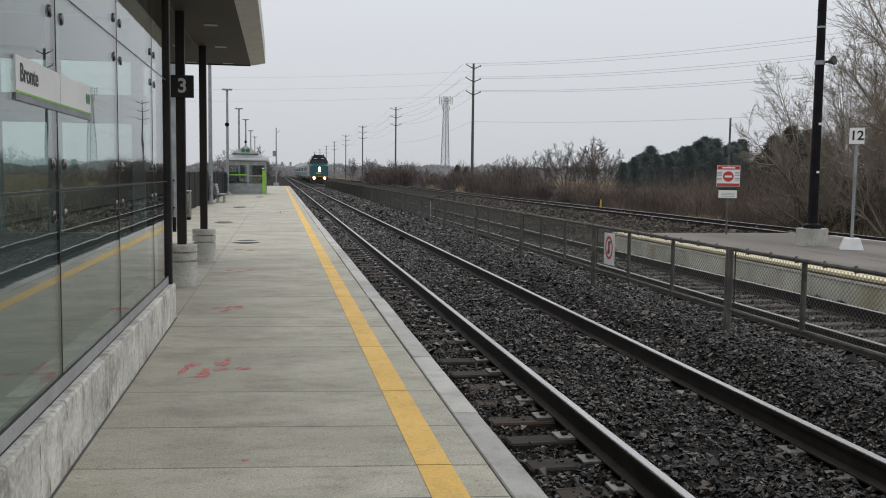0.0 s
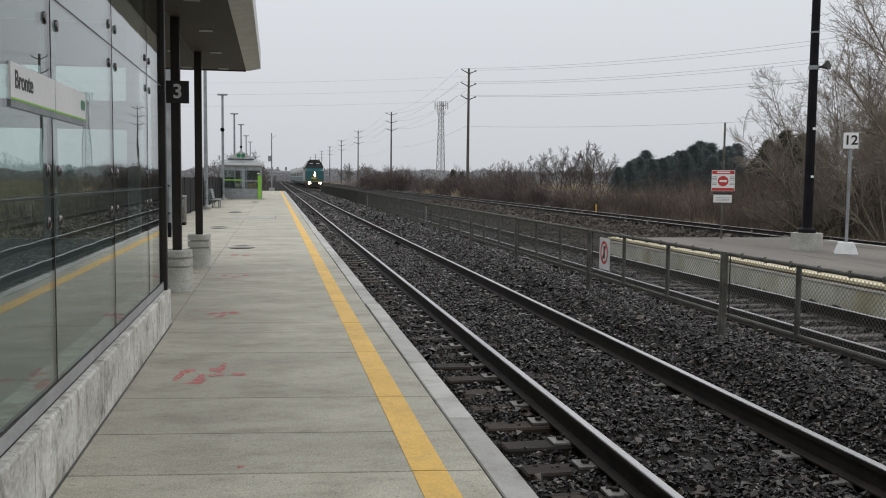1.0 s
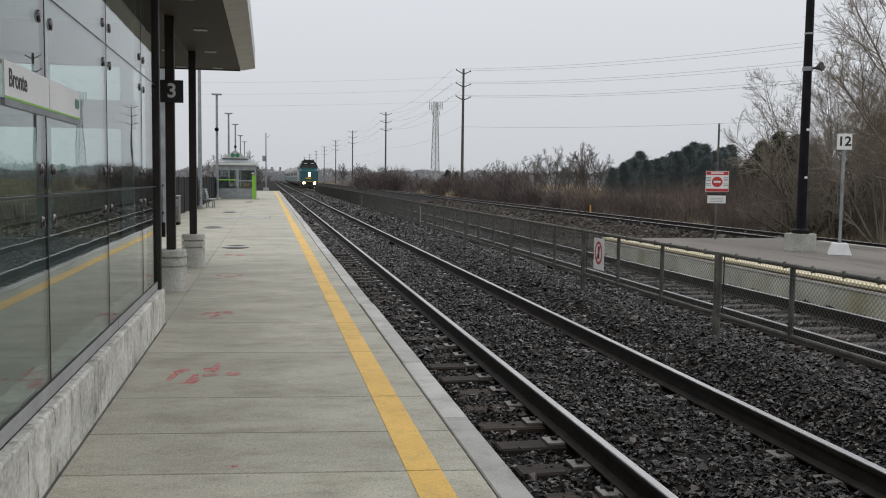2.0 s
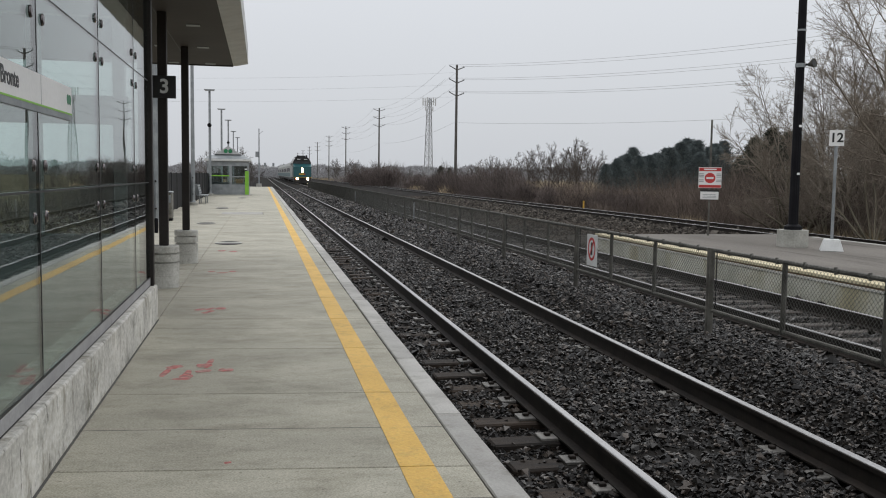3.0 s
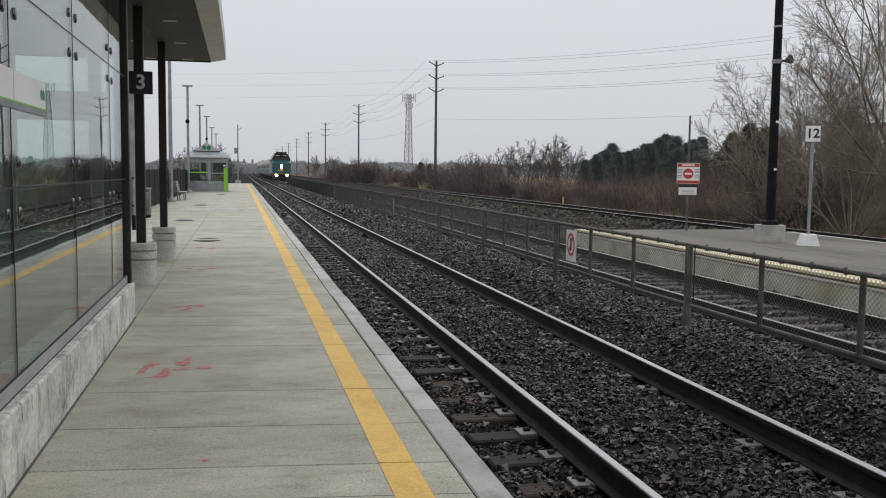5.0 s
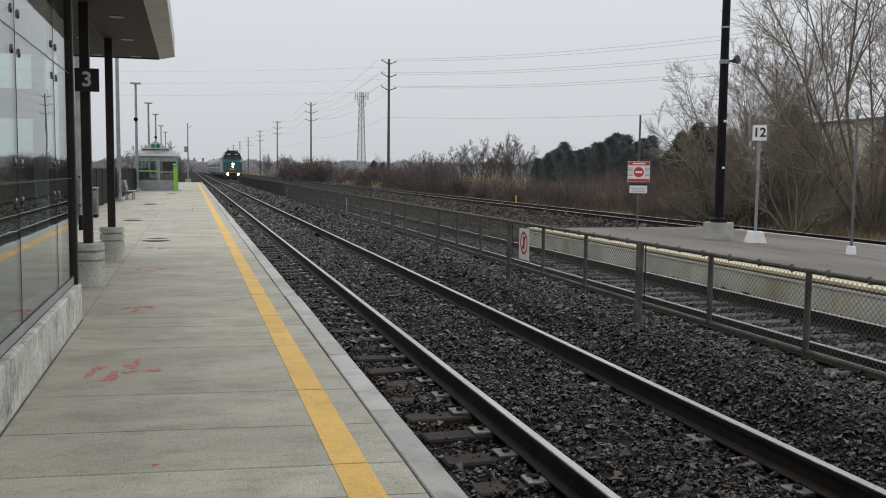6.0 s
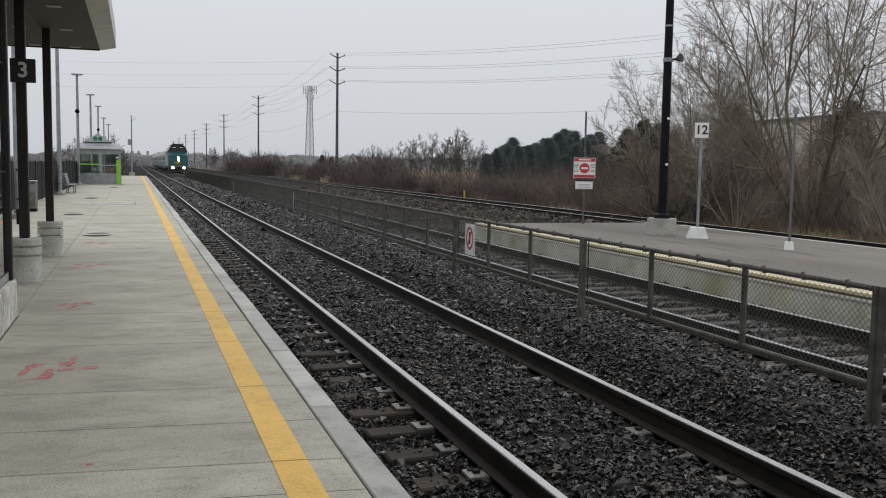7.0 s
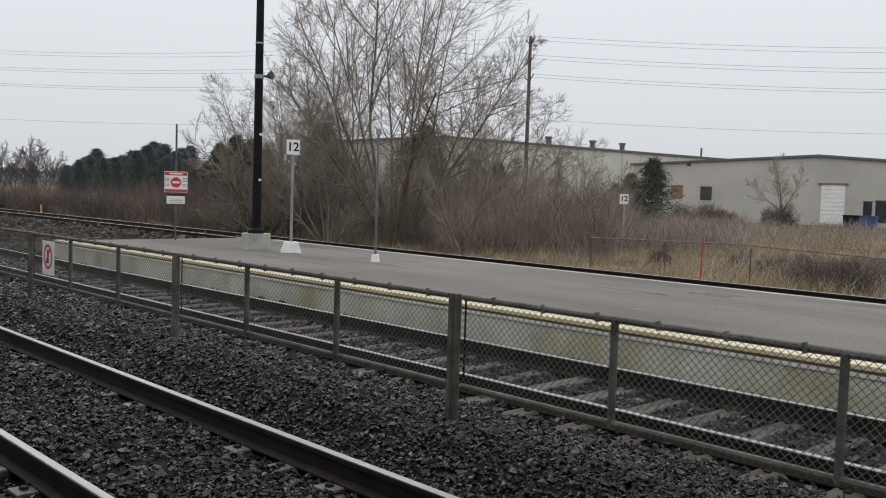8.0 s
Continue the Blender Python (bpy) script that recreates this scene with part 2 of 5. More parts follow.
BRUSH = island_mat("brown_brush", (0.150, 0.122, 0.102), (0.310, 0.258, 0.212), 0.95, 0.4, 1.75, 1.2, 0.1, 0.35)
DARK_BRUSH = island_mat("dark_bush_twigs", (0.066, 0.054, 0.050), (0.130, 0.108, 0.098), 0.95, 0.5, 1.6, 1.2, 0.1, 0.5)
# far brush: distance haze painted in as a paler, greyer twig colour
HAZY_BRUSH = island_mat("haze_paled_brush", (0.115, 0.104, 0.100), (0.195, 0.178, 0.170), 0.95, 0.6, 1.4, 1.0, 0.05, 0.2)
FIELD_BRUSH = island_mat("field_brush", (0.062, 0.049, 0.042), (0.140, 0.112, 0.093), 0.95, 0.4, 1.7, 1.2, 0.1, 0.35)
REED = island_mat("dry_grass", (0.18, 0.138, 0.088), (0.43, 0.35, 0.225), 0.95, 0.5, 1.5, 1.0, 0.1, 0.45)
NEEDLES = island_mat("pine_needles", (0.050, 0.056, 0.046), (0.098, 0.105, 0.082), 0.9, 0.5, 1.6, 1.0, 0.1)
AIRY_NEEDLES = island_mat("grey_green_needles", (0.070, 0.082, 0.060), (0.135, 0.150, 0.112), 0.9, 0.5, 1.6, 1.0, 0.1)
# needles beyond 100 m: air haze is mixed into the base colour, bluer and paler
FAR_NEEDLES = island_mat("haze_tinted_needles", (0.076, 0.094, 0.097), (0.130, 0.152, 0.150), 0.95, 0.5, 1.5, 1.0, 0.05)
# horizon woods: the grey is haze put into the colour, not the bark's tone
FAR_WOOD = island_mat("haze_grey_wood", (0.225, 0.225, 0.232), (0.28, 0.28, 0.287), 0.95, 0.85, 1.15, 1.0, 0.05)
# tower steel lightened in its colour to show the haze before it
TOWER_STEEL = mat("hazed_tower_steel", (0.30, 0.31, 0.32), (0.36, 0.37, 0.38), 0.6)
POLE_WOOD = mat("pole_wood", (0.074, 0.069, 0.063), (0.122, 0.114, 0.105), 0.9, 3, 0.3, 20, stretch=(4, 4, 0.4))
CABLE = mat("cable", (0.22, 0.225, 0.23), (0.28, 0.285, 0.29), 0.7)
CLAD = mat("warehouse_block", (0.42, 0.405, 0.37), (0.5, 0.48, 0.44), 0.85, 0.25, 0.0, 4, speck=0.1)
CLAD_PALE = mat("pale_cladding", (0.5, 0.5, 0.44), (0.58, 0.58, 0.51), 0.7, 0.3, 0, 5)
ROOF_EDGE = mat("roof_edge", (0.1, 0.1, 0.1), (0.14, 0.14, 0.14), 0.7)
WINDOW_DARK = mat("dark_window", (0.03, 0.033, 0.037), (0.05, 0.053, 0.057), 0.15)
BOARD = mat("brown_board", (0.2, 0.13, 0.07), (0.25, 0.17, 0.1), 0.8)
BLUE = mat("blue_bin", (0.04, 0.06, 0.17), (0.05, 0.08, 0.21), 0.6)
LOCO_TEAL = mat("teal_paint", (0.006, 0.070, 0.080), (0.011, 0.088, 0.098), 0.4, 0.8)
LOCO_GREY = mat("loco_grey", (0.28, 0.29, 0.28), (0.38, 0.39, 0.37), 0.5, 1.5)
LOCO_BLACK = mat("loco_black", (0.012, 0.012, 0.012), (0.025, 0.024, 0.023), 0.6, 2)
LOCO_GOLD = mat("gold_yellow", (0.55, 0.33, 0.02), (0.62, 0.38, 0.03), 0.5)
LAMP_ON = glow("headlight_on", (1.0, 0.72, 0.42), 22.0)


# ---- building helpers ----
def part(name, bm, material, parent=None, label="", smooth=False):
    """One mesh object out of a bmesh, under a thing or a part."""
    me = bpy.data.meshes.new(name)
    bmesh.ops.recalc_face_normals(bm, faces=bm.faces)
    bm.to_mesh(me)
    bm.free()
    if smooth:
        for f in me.polygons:
            f.use_smooth = True
    return on_mesh(name, me, material, parent, label)


def on_mesh(name, me, material, parent=None, label=""):
    if material and not me.materials:
        me.materials.append(material)
    ob = new(name, me)
    if parent:
        ob.parent = parent
    if label:
        ob["label"] = label
    return ob


def thing(name, x, y, z, label, category, group="", turn=0):
    ob = new(name)
    ob.empty_display_size = 0.2
    ob.matrix_basis = pose(x, y, z, 0, 0, turn)
    return tagged(ob, label, category, group)


def box(x0, x1, y0, y1, z0, z1, bevel=0.0, bm=None):
    one = bmesh.new()
    vs = [one.verts.new((x, y, z)) for x in (x0, x1) for y in (y0, y1) for z in (z0, z1)]
    for f in ((0, 1, 3, 2), (4, 6, 7, 5), (0, 4, 5, 1), (2, 3, 7, 6), (0, 2, 6, 4), (1, 5, 7, 3)):
        one.faces.new([vs[i] for i in f])
    if bevel:
        bmesh.ops.bevel(one, geom=list(one.edges), offset=bevel, segments=1, affect="EDGES", profile=0.5)
    return merge(bm, one)


def merge(bm, one):
    if bm is None:
        return one
    me = bpy.data.meshes.new("scratch")
    one.to_mesh(me)
    one.free()
    bm.from_mesh(me)
    bpy.data.meshes.remove(me)
    return bm


def rod(a, b, r0, r1=None, n=10, bm=None, caps=True):
    a, b = Vector(a), Vector(b)
    r1 = r0 if r1 is None else r1
    q = (b - a).to_track_quat("Z", "Y").to_matrix()
    one = bmesh.new()
    rings = []
    for c, r in ((a, r0), (b, r1)):
        rings.append([one.verts.new(c + q @ Vector((r * math.cos(i * math.tau / n), r * math.sin(i * math.tau / n), 0))) for i in range(n)])
    for i in range(n):
        one.faces.new((rings[0][i], rings[0][(i + 1) % n], rings[1][(i + 1) % n], rings[1][i]))
    if caps:
        one.faces.new(rings[0][::-1])
        one.faces.new(rings[1])
    return merge(bm, one)


def lathe(profile, n=20, bm=None):
    """A turned body about z from (radius, height) pairs."""
    one = bmesh.new()
    rings = [[one.verts.new((r * math.cos(i * math.tau / n), r * math.sin(i * math.tau / n), z)) for i in range(n)] for r, z in profile]
    for lo, hi in zip(rings, rings[1:]):
        for i in range(n):
            one.faces.new((lo[i], lo[(i + 1) % n], hi[(i + 1) % n], hi[i]))
    one.faces.new(rings[0][::-1])
    one.faces.new(rings[-1])
    return merge(bm, one)


def extrude(profile, axis, lo, hi, bm=None):
    """A closed 2D outline drawn out along an axis: (x, z) along y, (y, z) along x, (x, y) along z."""
    put = {"y": lambda p, v: (p[0], v, p[1]), "x": lambda p, v: (v, p[0], p[1]), "z": lambda p, v: (p[0], p[1], v)}[axis]
    one = bmesh.new()
    a, b = [one.verts.new(put(p, lo)) for p in profile], [one.verts.new(put(p, hi)) for p in profile]
    n = len(profile)
    for i in range(n):
        one.faces.new((a[i], a[(i + 1) % n], b[(i + 1) % n], b[i]))
    one.faces.new(a[::-1])
    one.faces.new(b)
    return merge(bm, one)


def taper(w0, d0, w1, d1, z0, z1, bm=None):
    one = bmesh.new()
    lo = [one.verts.new((x * w0 / 2, y * d0 / 2, z0)) for x, y in ((-1, -1), (1, -1), (1, 1), (-1, 1))]
    hi = [one.verts.new((x * w1 / 2, y * d1 / 2, z1)) for x, y in ((-1, -1), (1, -1), (1, 1), (-1, 1))]
    for i in range(4):
        one.faces.new((lo[i], lo[(i + 1) % 4], hi[(i + 1) % 4], hi[i]))
    one.faces.new(lo[::-1])
    one.faces.new(hi)
    bmesh.ops.bevel(one, geom=list(one.edges), offset=min(w1, d1) * 0.04, segments=1, affect="EDGES")
    return merge(bm, one)


def raw_mesh(name, verts, faces, flat=False):
    """A mesh from numpy arrays; every face has the same number of corners."""
    me = bpy.data.meshes.new(name)
    verts, faces = np.asarray(verts, np.float32), np.asarray(faces, np.int32)
    k = faces.shape[1]
    me.vertices.add(len(verts))
    me.vertices.foreach_set("co", verts.ravel())
    me.loops.add(faces.size)
    me.loops.foreach_set("vertex_index", faces.ravel())
    me.polygons.add(len(faces))
    me.polygons.foreach_set("loop_start", np.arange(0, faces.size, k, dtype=np.int32))
    me.polygons.foreach_set("loop_total", np.full(len(faces), k, np.int32))
    me.update(calc_edges=True)
    if flat:
        me.polygons.foreach_set("use_smooth", np.zeros(len(faces), bool))
    return me


def spikes(name, base, tip, r):
    """Many thin three-sided tapered twigs, from base to tip."""
    d = tip - base
    d = d / np.maximum(np.linalg.norm(d, axis=1, keepdims=True), 1e-6)
    u = np.cross(d, np.where(np.abs(d[:, 2:]) > 0.9, (1.0, 0, 0), (0, 0, 1.0)))
    u /= np.linalg.norm(u, axis=1, keepdims=True)
    v = np.cross(d, u)
    r = np.asarray(r).reshape(-1, 1)
    ring = [base + r * (math.cos(a) * u + math.sin(a) * v) for a in (0, math.tau / 3, 2 * math.tau / 3)]
    verts = np.stack(ring + [tip], 1).reshape(-1, 3)
    n = np.arange(len(base))[:, None] * 4
    faces = np.concatenate([n + [0, 1, 3], n + [1, 2, 3], n + [2, 0, 3]])
    return raw_mesh(name, verts, faces)


def limbs(name, a, b, ra, rb):
    """Many four-sided tapered limbs."""
    d = b - a
    d = d / np.maximum(np.linalg.norm(d, axis=1, keepdims=True), 1e-6)
    u = np.cross(d, np.where(np.abs(d[:, 2:]) > 0.9, (1.0, 0, 0), (0, 0, 1.0)))
    u /= np.linalg.norm(u, axis=1, keepdims=True)
    v = np.cross(d, u)
    ra, rb = ra.reshape(-1, 1), rb.reshape(-1, 1)
    cs = [(1, 0), (0, 1), (-1, 0), (0, -1)]
    verts = np.stack([a + ra * (c * u + s * v) for c, s in cs] + [b + rb * (c * u + s * v) for c, s in cs], 1).reshape(-1, 3)
    n = np.arange(len(a))[:, None] * 8
    faces = np.concatenate([n + [i, (i + 1) % 4, 4 + (i + 1) % 4, 4 + i] for i in range(4)])
    return raw_mesh(name, verts, faces)


def words(name, text, size, material, parent, m, label="", depth=0.003):
    cu = bpy.data.curves.new(name, "FONT")
    cu.body, cu.size, cu.align_x, cu.align_y, cu.extrude = text, size, "CENTER", "CENTER", depth
    cu.offset = size * 0.022
    tmp = bpy.data.objects.new(name, cu)
    me = bpy.data.meshes.new_from_object(tmp)
    bpy.data.objects.remove(tmp)
    ob = on_mesh(name, me, material, parent, label)
    ob.matrix_basis = m
    return ob

# ================= setting =================
PZ = 0.12      # top of the near platform above the rail head
P2Z = 0.27     # top of the island platform
T3Z = 0.075    # rail head of the far track
Y0, Y1 = -12.0, 112.0


def sheet(name, xs, ys, height, material, parent=None):
    """A ground sheet over a grid, with its height from a function."""
    gx, gy = np.meshgrid(np.asarray(xs, float), np.asarray(ys, float))
    gz = np.vectorize(height)(gx, gy)
    w = len(xs)
    i = (np.arange(len(ys) - 1)[:, None] * w + np.arange(w - 1)).ravel()[:, None]
    me = raw_mesh(name, np.stack([gx, gy, gz], -1).reshape(-1, 3), i + [0, 1, w + 1, w])
    for f in me.polygons:
        f.use_smooth = True
    return on_mesh(name, me, material, parent)


PROFILE_X = [-6.6, -0.95, -0.86, -0.35, -0.1, 0.1, 0.3, 0.75, 1.2, 1.4, 1.65, 1.95, 2.2, 2.55, 2.9, 3.3, 3.7, 4.0, 4.25, 4.85, 5.5, 5.8, 6.45, 7.2, 11.5, 12.3, 13.0, 15.4, 15.9, 17.2, 19.0]
PROFILE_Z = [-0.25, -0.25, -0.25, -0.225, -0.225, -0.215, -0.185, -0.17, -0.185, -0.205, -0.185, -0.09, 0.02, 0.01, -0.07, -0.13, -0.165, -0.19, -0.19, -0.185, -0.19, -0.20, -0.20, -0.22, -0.17, -0.12, -0.10, -0.10, -0.13, -0.28, -0.3]


def lumps(x, y):
    """Heaps and hollows of the crushed stone."""
    return 0.024 * np.sin(2.1 * x + 1.3 * y) * np.sin(1.7 * y - 0.8 * x) + 0.012 * np.sin(5.3 * x - 2.2 * y + 1.0)


def bed_z(x, y):
    return float(np.interp(x, PROFILE_X, PROFILE_Z)) + (float(lumps(x, y)) * (0.35 if x > 3.5 else 1.0) if -0.8 < x < 6.4 else 0.0)


def ground_z(x, y):
    rise = 0.25 * noise.noise((x * 0.03, y * 0.03, 7.0)) if x > 19 or x < -8 else 0.0
    return -0.42 + rise


far = [-3000, -1200, -500, -200, -90, -40, -20, -7, 0, 19, 24, 30, 38, 50, 70, 100, 150, 250, 500, 1200, 3000]
tagged(sheet("ground", far, [-3000, -1000, -300, -120, -60, -30, -15, 0, 15, 30, 45, 60, 80, 110, 150, 220, 400, 900, 3000], ground_z, EARTH),
       "flat ground of brown winter grass and earth", "ground", kind="structure")
bed = tagged(sheet("track_bed", np.unique(np.r_[PROFILE_X, np.linspace(-0.86, 6.4, 50)]), np.r_[np.arange(-14, 40, 0.5), np.arange(40, 420, 10), 700, 1500], bed_z, BALLAST_BED),
             "dark crushed stone bed under the railway tracks", "track bed", kind="structure")


# ---- near platform ----
platform = tagged(part("platform", box(-6.0, -1.06, Y0, Y1, -0.5, PZ - 0.012), JOINT), "long pale concrete station platform beside the track", "platform", kind="structure")
STEP, SKEW = 1.76, 0.105


def shared_box(name, *a, bevel=0.0, skew=0.0):
    me = bpy.data.meshes.new(name)
    b = box(*a, bevel=bevel)
    for v in b.verts:
        v.co.y -= skew * v.co.x
    bmesh.ops.recalc_face_normals(b, faces=b.faces)
    b.to_mesh(me)
    b.free()
    return me


slab_me = shared_box("slab", -1.138, 1.138, 0.005, STEP - 0.005, -0.08, 0.0, bevel=0.006, skew=SKEW)
slab_wide_me = shared_box("slab", -1.308, 1.308, 0.005, STEP - 0.005, -0.08, 0.0, bevel=0.006, skew=SKEW)
coping_me = shared_box("coping_stone", -0.078, 0.1, 0.004, 1.916, -0.34, 0.0, bevel=0.008, skew=SKEW)
stripe_me = shared_box("yellow_stripe", -0.097, 0.097, 0.006, STEP - 0.006, -0.001, 0.0035, skew=SKEW)

# ---- near track: rails, ties, plates ----
RAIL_PROFILE = [(-0.070, -0.172), (0.070, -0.172), (0.070, -0.160), (0.012, -0.143), (0.010, -0.045), (0.035, -0.035), (0.036, -0.008), (0.028, -0.0015), (-0.028, -0.0015), (-0.036, -0.008), (-0.035, -0.035), (-0.010, -0.045), (-0.012, -0.143), (-0.070, -0.160)]


def track(name, x, z, label, y0, y1):
    t = thing(name, x, y0, z, label, "railway track")
    t["kind"] = "structure"
    for s in (-0.7525, 0.7525):
        r = part("rail", extrude([(s + a, b) for a, b in RAIL_PROFILE], "y", 0, y1 - y0), RAIL_STEEL, t, "dark rusted steel rail with a polished head")
        part("rail_head", extrude([(s - 0.030, -0.003), (s + 0.030, -0.003), (s + 0.024, 0.0012), (s - 0.024, 0.0012)], "y", 0, y1 - y0), RAIL_TOP, r, "worn bright running surface")
    return t


track_near = track("track_1", 0.7525, 0.0, "near railway track with polished rails in dark ballast", -14, 1400)
track_mid = track("track_2", 4.85, 0.0, "second railway track beyond the fence beside the island platform", -14, 1400)
track_far = track("track_3", 14.25, T3Z, "far railway track beyond the island platform", -40, 1400)

# ---- island platform ----
island = thing("island_platform", 6.48, -20, 0, "grey asphalt island platform with pale concrete edge and yellow stripe", "platform")
island["kind"] = "structure"
END = 42.6
part("surface", box(0.42, 5.50, 0, END, 0.0, P2Z), ASPHALT, island, "grey worn asphalt surface")
part("edge_wall", extrude([(0.03, -0.5), (0.14, -0.5), (0.14, P2Z - 0.124), (0.03, P2Z - 0.124)], "y", 0, END + 0.6), stained(mat("pale_weathered_face", (0.42, 0.42, 0.35), (0.66, 0.65, 0.56), 0.85, 1.2, 0.4, 30, speck=0.35), 0.9, (1, 1, 0.5), 0.50, 0.64, (0.80, 0.74, 0.58)), island, "weathered pale concrete face")
part("edge_nosing", box(0.012, 0.145, 0, END + 0.6, P2Z - 0.126, P2Z - 0.082, bevel=0.008), mat("pale_nosing", (0.58, 0.57, 0.52), (0.70, 0.69, 0.64), 0.8, 2.0, 0.2, 40), island, "pale concrete nosing")
part("yellow_edge", box(0.0, 0.418, 0, END + 0.2, P2Z - 0.048, P2Z + 0.003, bevel=0.006), mat("pale_yellow_tactile", (0.58, 0.50, 0.31), (0.70, 0.63, 0.43), 0.7, 3, 0.3, 50), island, "faded yellow tactile edge strip")
part("edge_joint", box(0.03, 0.4, 0, END + 0.2, P2Z - 0.08, P2Z - 0.050), BOARD, island)
part("far_edge", box(5.503, 5.66, 0, END - 1.0, -0.3, P2Z + 0.003, bevel=0.01), OLD_CONCRETE, island, "pale concrete far edge")
part("ramp_end", extrude([(END, -0.2), (END + 3.5, -0.2), (END + 3.5, 0.0), (END, P2Z - 0.004)], "x", 0.42, 5.4), ASPHALT, island, "sloping end of the platform")

# ---- ballast: loose crushed stones ----
rng = np.random.default_rng(5)


def stones(name, count, x0, x1, y0, y1, size, power):
    """Crushed stones lying in the bed, denser where the bed is near."""
    x = rng.uniform(x0, x1, count)
    y = y0 + (y1 - y0) * rng.random(count) ** power
    keep = np.ones(count, bool)
    for c in (0.0, 1.505, 4.0975, 5.6025):
        keep &= np.abs(x - c) > 0.085
    # the tie ends beside the near platform lie half bare
    bare = ((x > -0.62) & (x < -0.05)) & (np.abs((y + 0.1) % 0.56 - 0.28) < 0.10)
    keep &= ~bare | (rng.random(count) < 0.68 + 0.3 * np.sin(y * 2.7 + x * 3))
    bare_mid = ((x > 0.1) & (x < 1.42)) & (np.abs((y + 0.1) % 0.56 - 0.28) < 0.09)
    keep &= ~bare_mid | (rng.random(count) < 0.62 + 0.3 * np.sin(y * 1.9))
    clear = ((x > 3.56) & (x < 6.1)) & (np.abs((y + 0.1) % 0.56 - 0.28) < 0.11)
    keep &= ~clear | (rng.random(count) < 0.22 + 0.2 * np.sin(y * 1.3 + x))
    x, y = x[keep], y[keep]
    n = len(x)
    z = np.interp(x, PROFILE_X, PROFILE_Z) + rng.normal(0.004, 0.017, n) + lumps(x, y) * np.where(x > 3.5, 0.35, 1.0)
    s = size * rng.lognormal(0, 0.35, n) * np.interp(y, (0, 4, 30), (0.72, 0.72, 1.25))
    shard = np.array([(1, 0, 0), (-1, 0, 0), (0, 1, 0), (0, -1, 0), (0, 0, 1), (0, 0, -1)], float)
    tri = np.array([(0, 2, 4), (2, 1, 4), (1, 3, 4), (3, 0, 4), (2, 0, 5), (1, 2, 5), (3, 1, 5), (0, 3, 5)])
    v = shard[None] * rng.uniform(0.7, 1.3, (n, 6, 1)) + rng.normal(0, 0.2, (n, 6, 3))
    v = v * (s[:, None] * np.array((1.05, 0.85, 0.66)) * rng.uniform(0.75, 1.25, (n, 3)))[:, None]
    a, b = rng.uniform(0, math.tau, n), rng.normal(0, 0.8, n)
    ca, sa, cb, sb = np.cos(a), np.sin(a), np.cos(b), np.sin(b)
    rot = np.stack([np.stack([ca, -sa * cb, sa * sb], -1), np.stack([sa, ca * cb, -ca * sb], -1), np.stack([0 * a, sb, cb], -1)], 1)
    v = np.einsum("nij,nkj->nki", rot, v) + np.stack([x, y, z], -1)[:, None]
    return raw_mesh(name, v.reshape(-1, 3), (np.arange(n)[:, None, None] * 6 + tri).reshape(-1, 3), flat=True)


near_stones = on_mesh("ballast_stones", stones("ballast_stones", 215000, -0.86, 3.75, 1.2, 34, 0.0240, 1.9), STONE)
tagged(near_stones, "loose dark crushed stone ballast around the near track", "ballast", kind="stuff")
mid_stones = on_mesh("ballast_stones", stones("ballast_stones", 30000, 3.5, 6.4, 0.0, 26, 0.030, 1.5), STONE)
tagged(mid_stones, "loose dark crushed stone ballast around the second track", "ballast", kind="stuff")
far_stones = on_mesh("ballast_stones", stones("ballast_stones", 30000, -0.86, 6.4, 28, 110, 0.045, 1.5), STONE)
tagged(far_stones, "dark crushed stone ballast farther along the tracks", "ballast", kind="stuff")

back_stones = on_mesh("ballast_stones", stones("ballast_stones", 42000, -0.86, 6.4, -9.0, 1.4, 0.034, 1.0), STONE)
tagged(back_stones, "loose dark crushed stone ballast beside the platform", "ballast", kind="stuff")
old_stones = on_mesh("ballast_stones", stones("ballast_stones", 30000, 6.3, 16.2, 22.6, 80, 0.05, 1.5), island_mat("old_ballast_stone", (0.042, 0.037, 0.032), (0.080, 0.071, 0.061), 0.8, 0.4, 2.2, 1.5, 0.1))
tagged(old_stones, "old brownish ballast between the outer tracks", "ballast", kind="stuff")

# ================= station building =================
XG, GY0, GY1, CZ_ = -3.40, -10.0, 10.2, 3.95
plinth = thing("glass_wall_plinth", -3.33, GY0, PZ, "low stained concrete plinth under the glass wall", "plinth")
plinth["kind"] = "structure"
edges_cap = (-4.3, 0.2, 4.0, 7.55)
part("body", extrude([(0, 0), (0, 0.376), (-0.004, 0.385), (-0.013, 0.390), (-0.34, 0.392), (-0.34, 0)], "y", 0, GY1 - GY0 + 0.13), PLINTH, plinth)
part("base_joint", box(0.001, 0.014, 0, GY1 - GY0 + 0.13, 0.0, 0.006), JOINT, plinth, "dark open joint along the foot of the plinth")
wall_front = thing("glass_wall", XG, GY0, PZ, "tall point-fixed glass wall of the station building", "glass wall")
wall_front["kind"] = "structure"
part("bottom_channel", box(-0.035, 0.011, 0, GY1 - GY0, 0.400, 0.478, bevel=0.002), CHANNEL, wall_front, "dull aluminium channel holding the glass")
part("channel_gasket", box(-0.030, 0.0115, 0, GY1 - GY0, 0.3925, 0.3995), BLACK, wall_front, "black rubber gasket")
part("channel_gasket", box(-0.020, 0.0095, 0, GY1 - GY0, 0.4785, 0.489), BLACK, wall_front, "black rubber gasket")
for y in edges_cap:
    part("channel_joint", box(-0.036, 0.0118, y - GY0 - 0.003, y - GY0 + 0.003, 0.400, 0.4782), JOINT, wall_front)
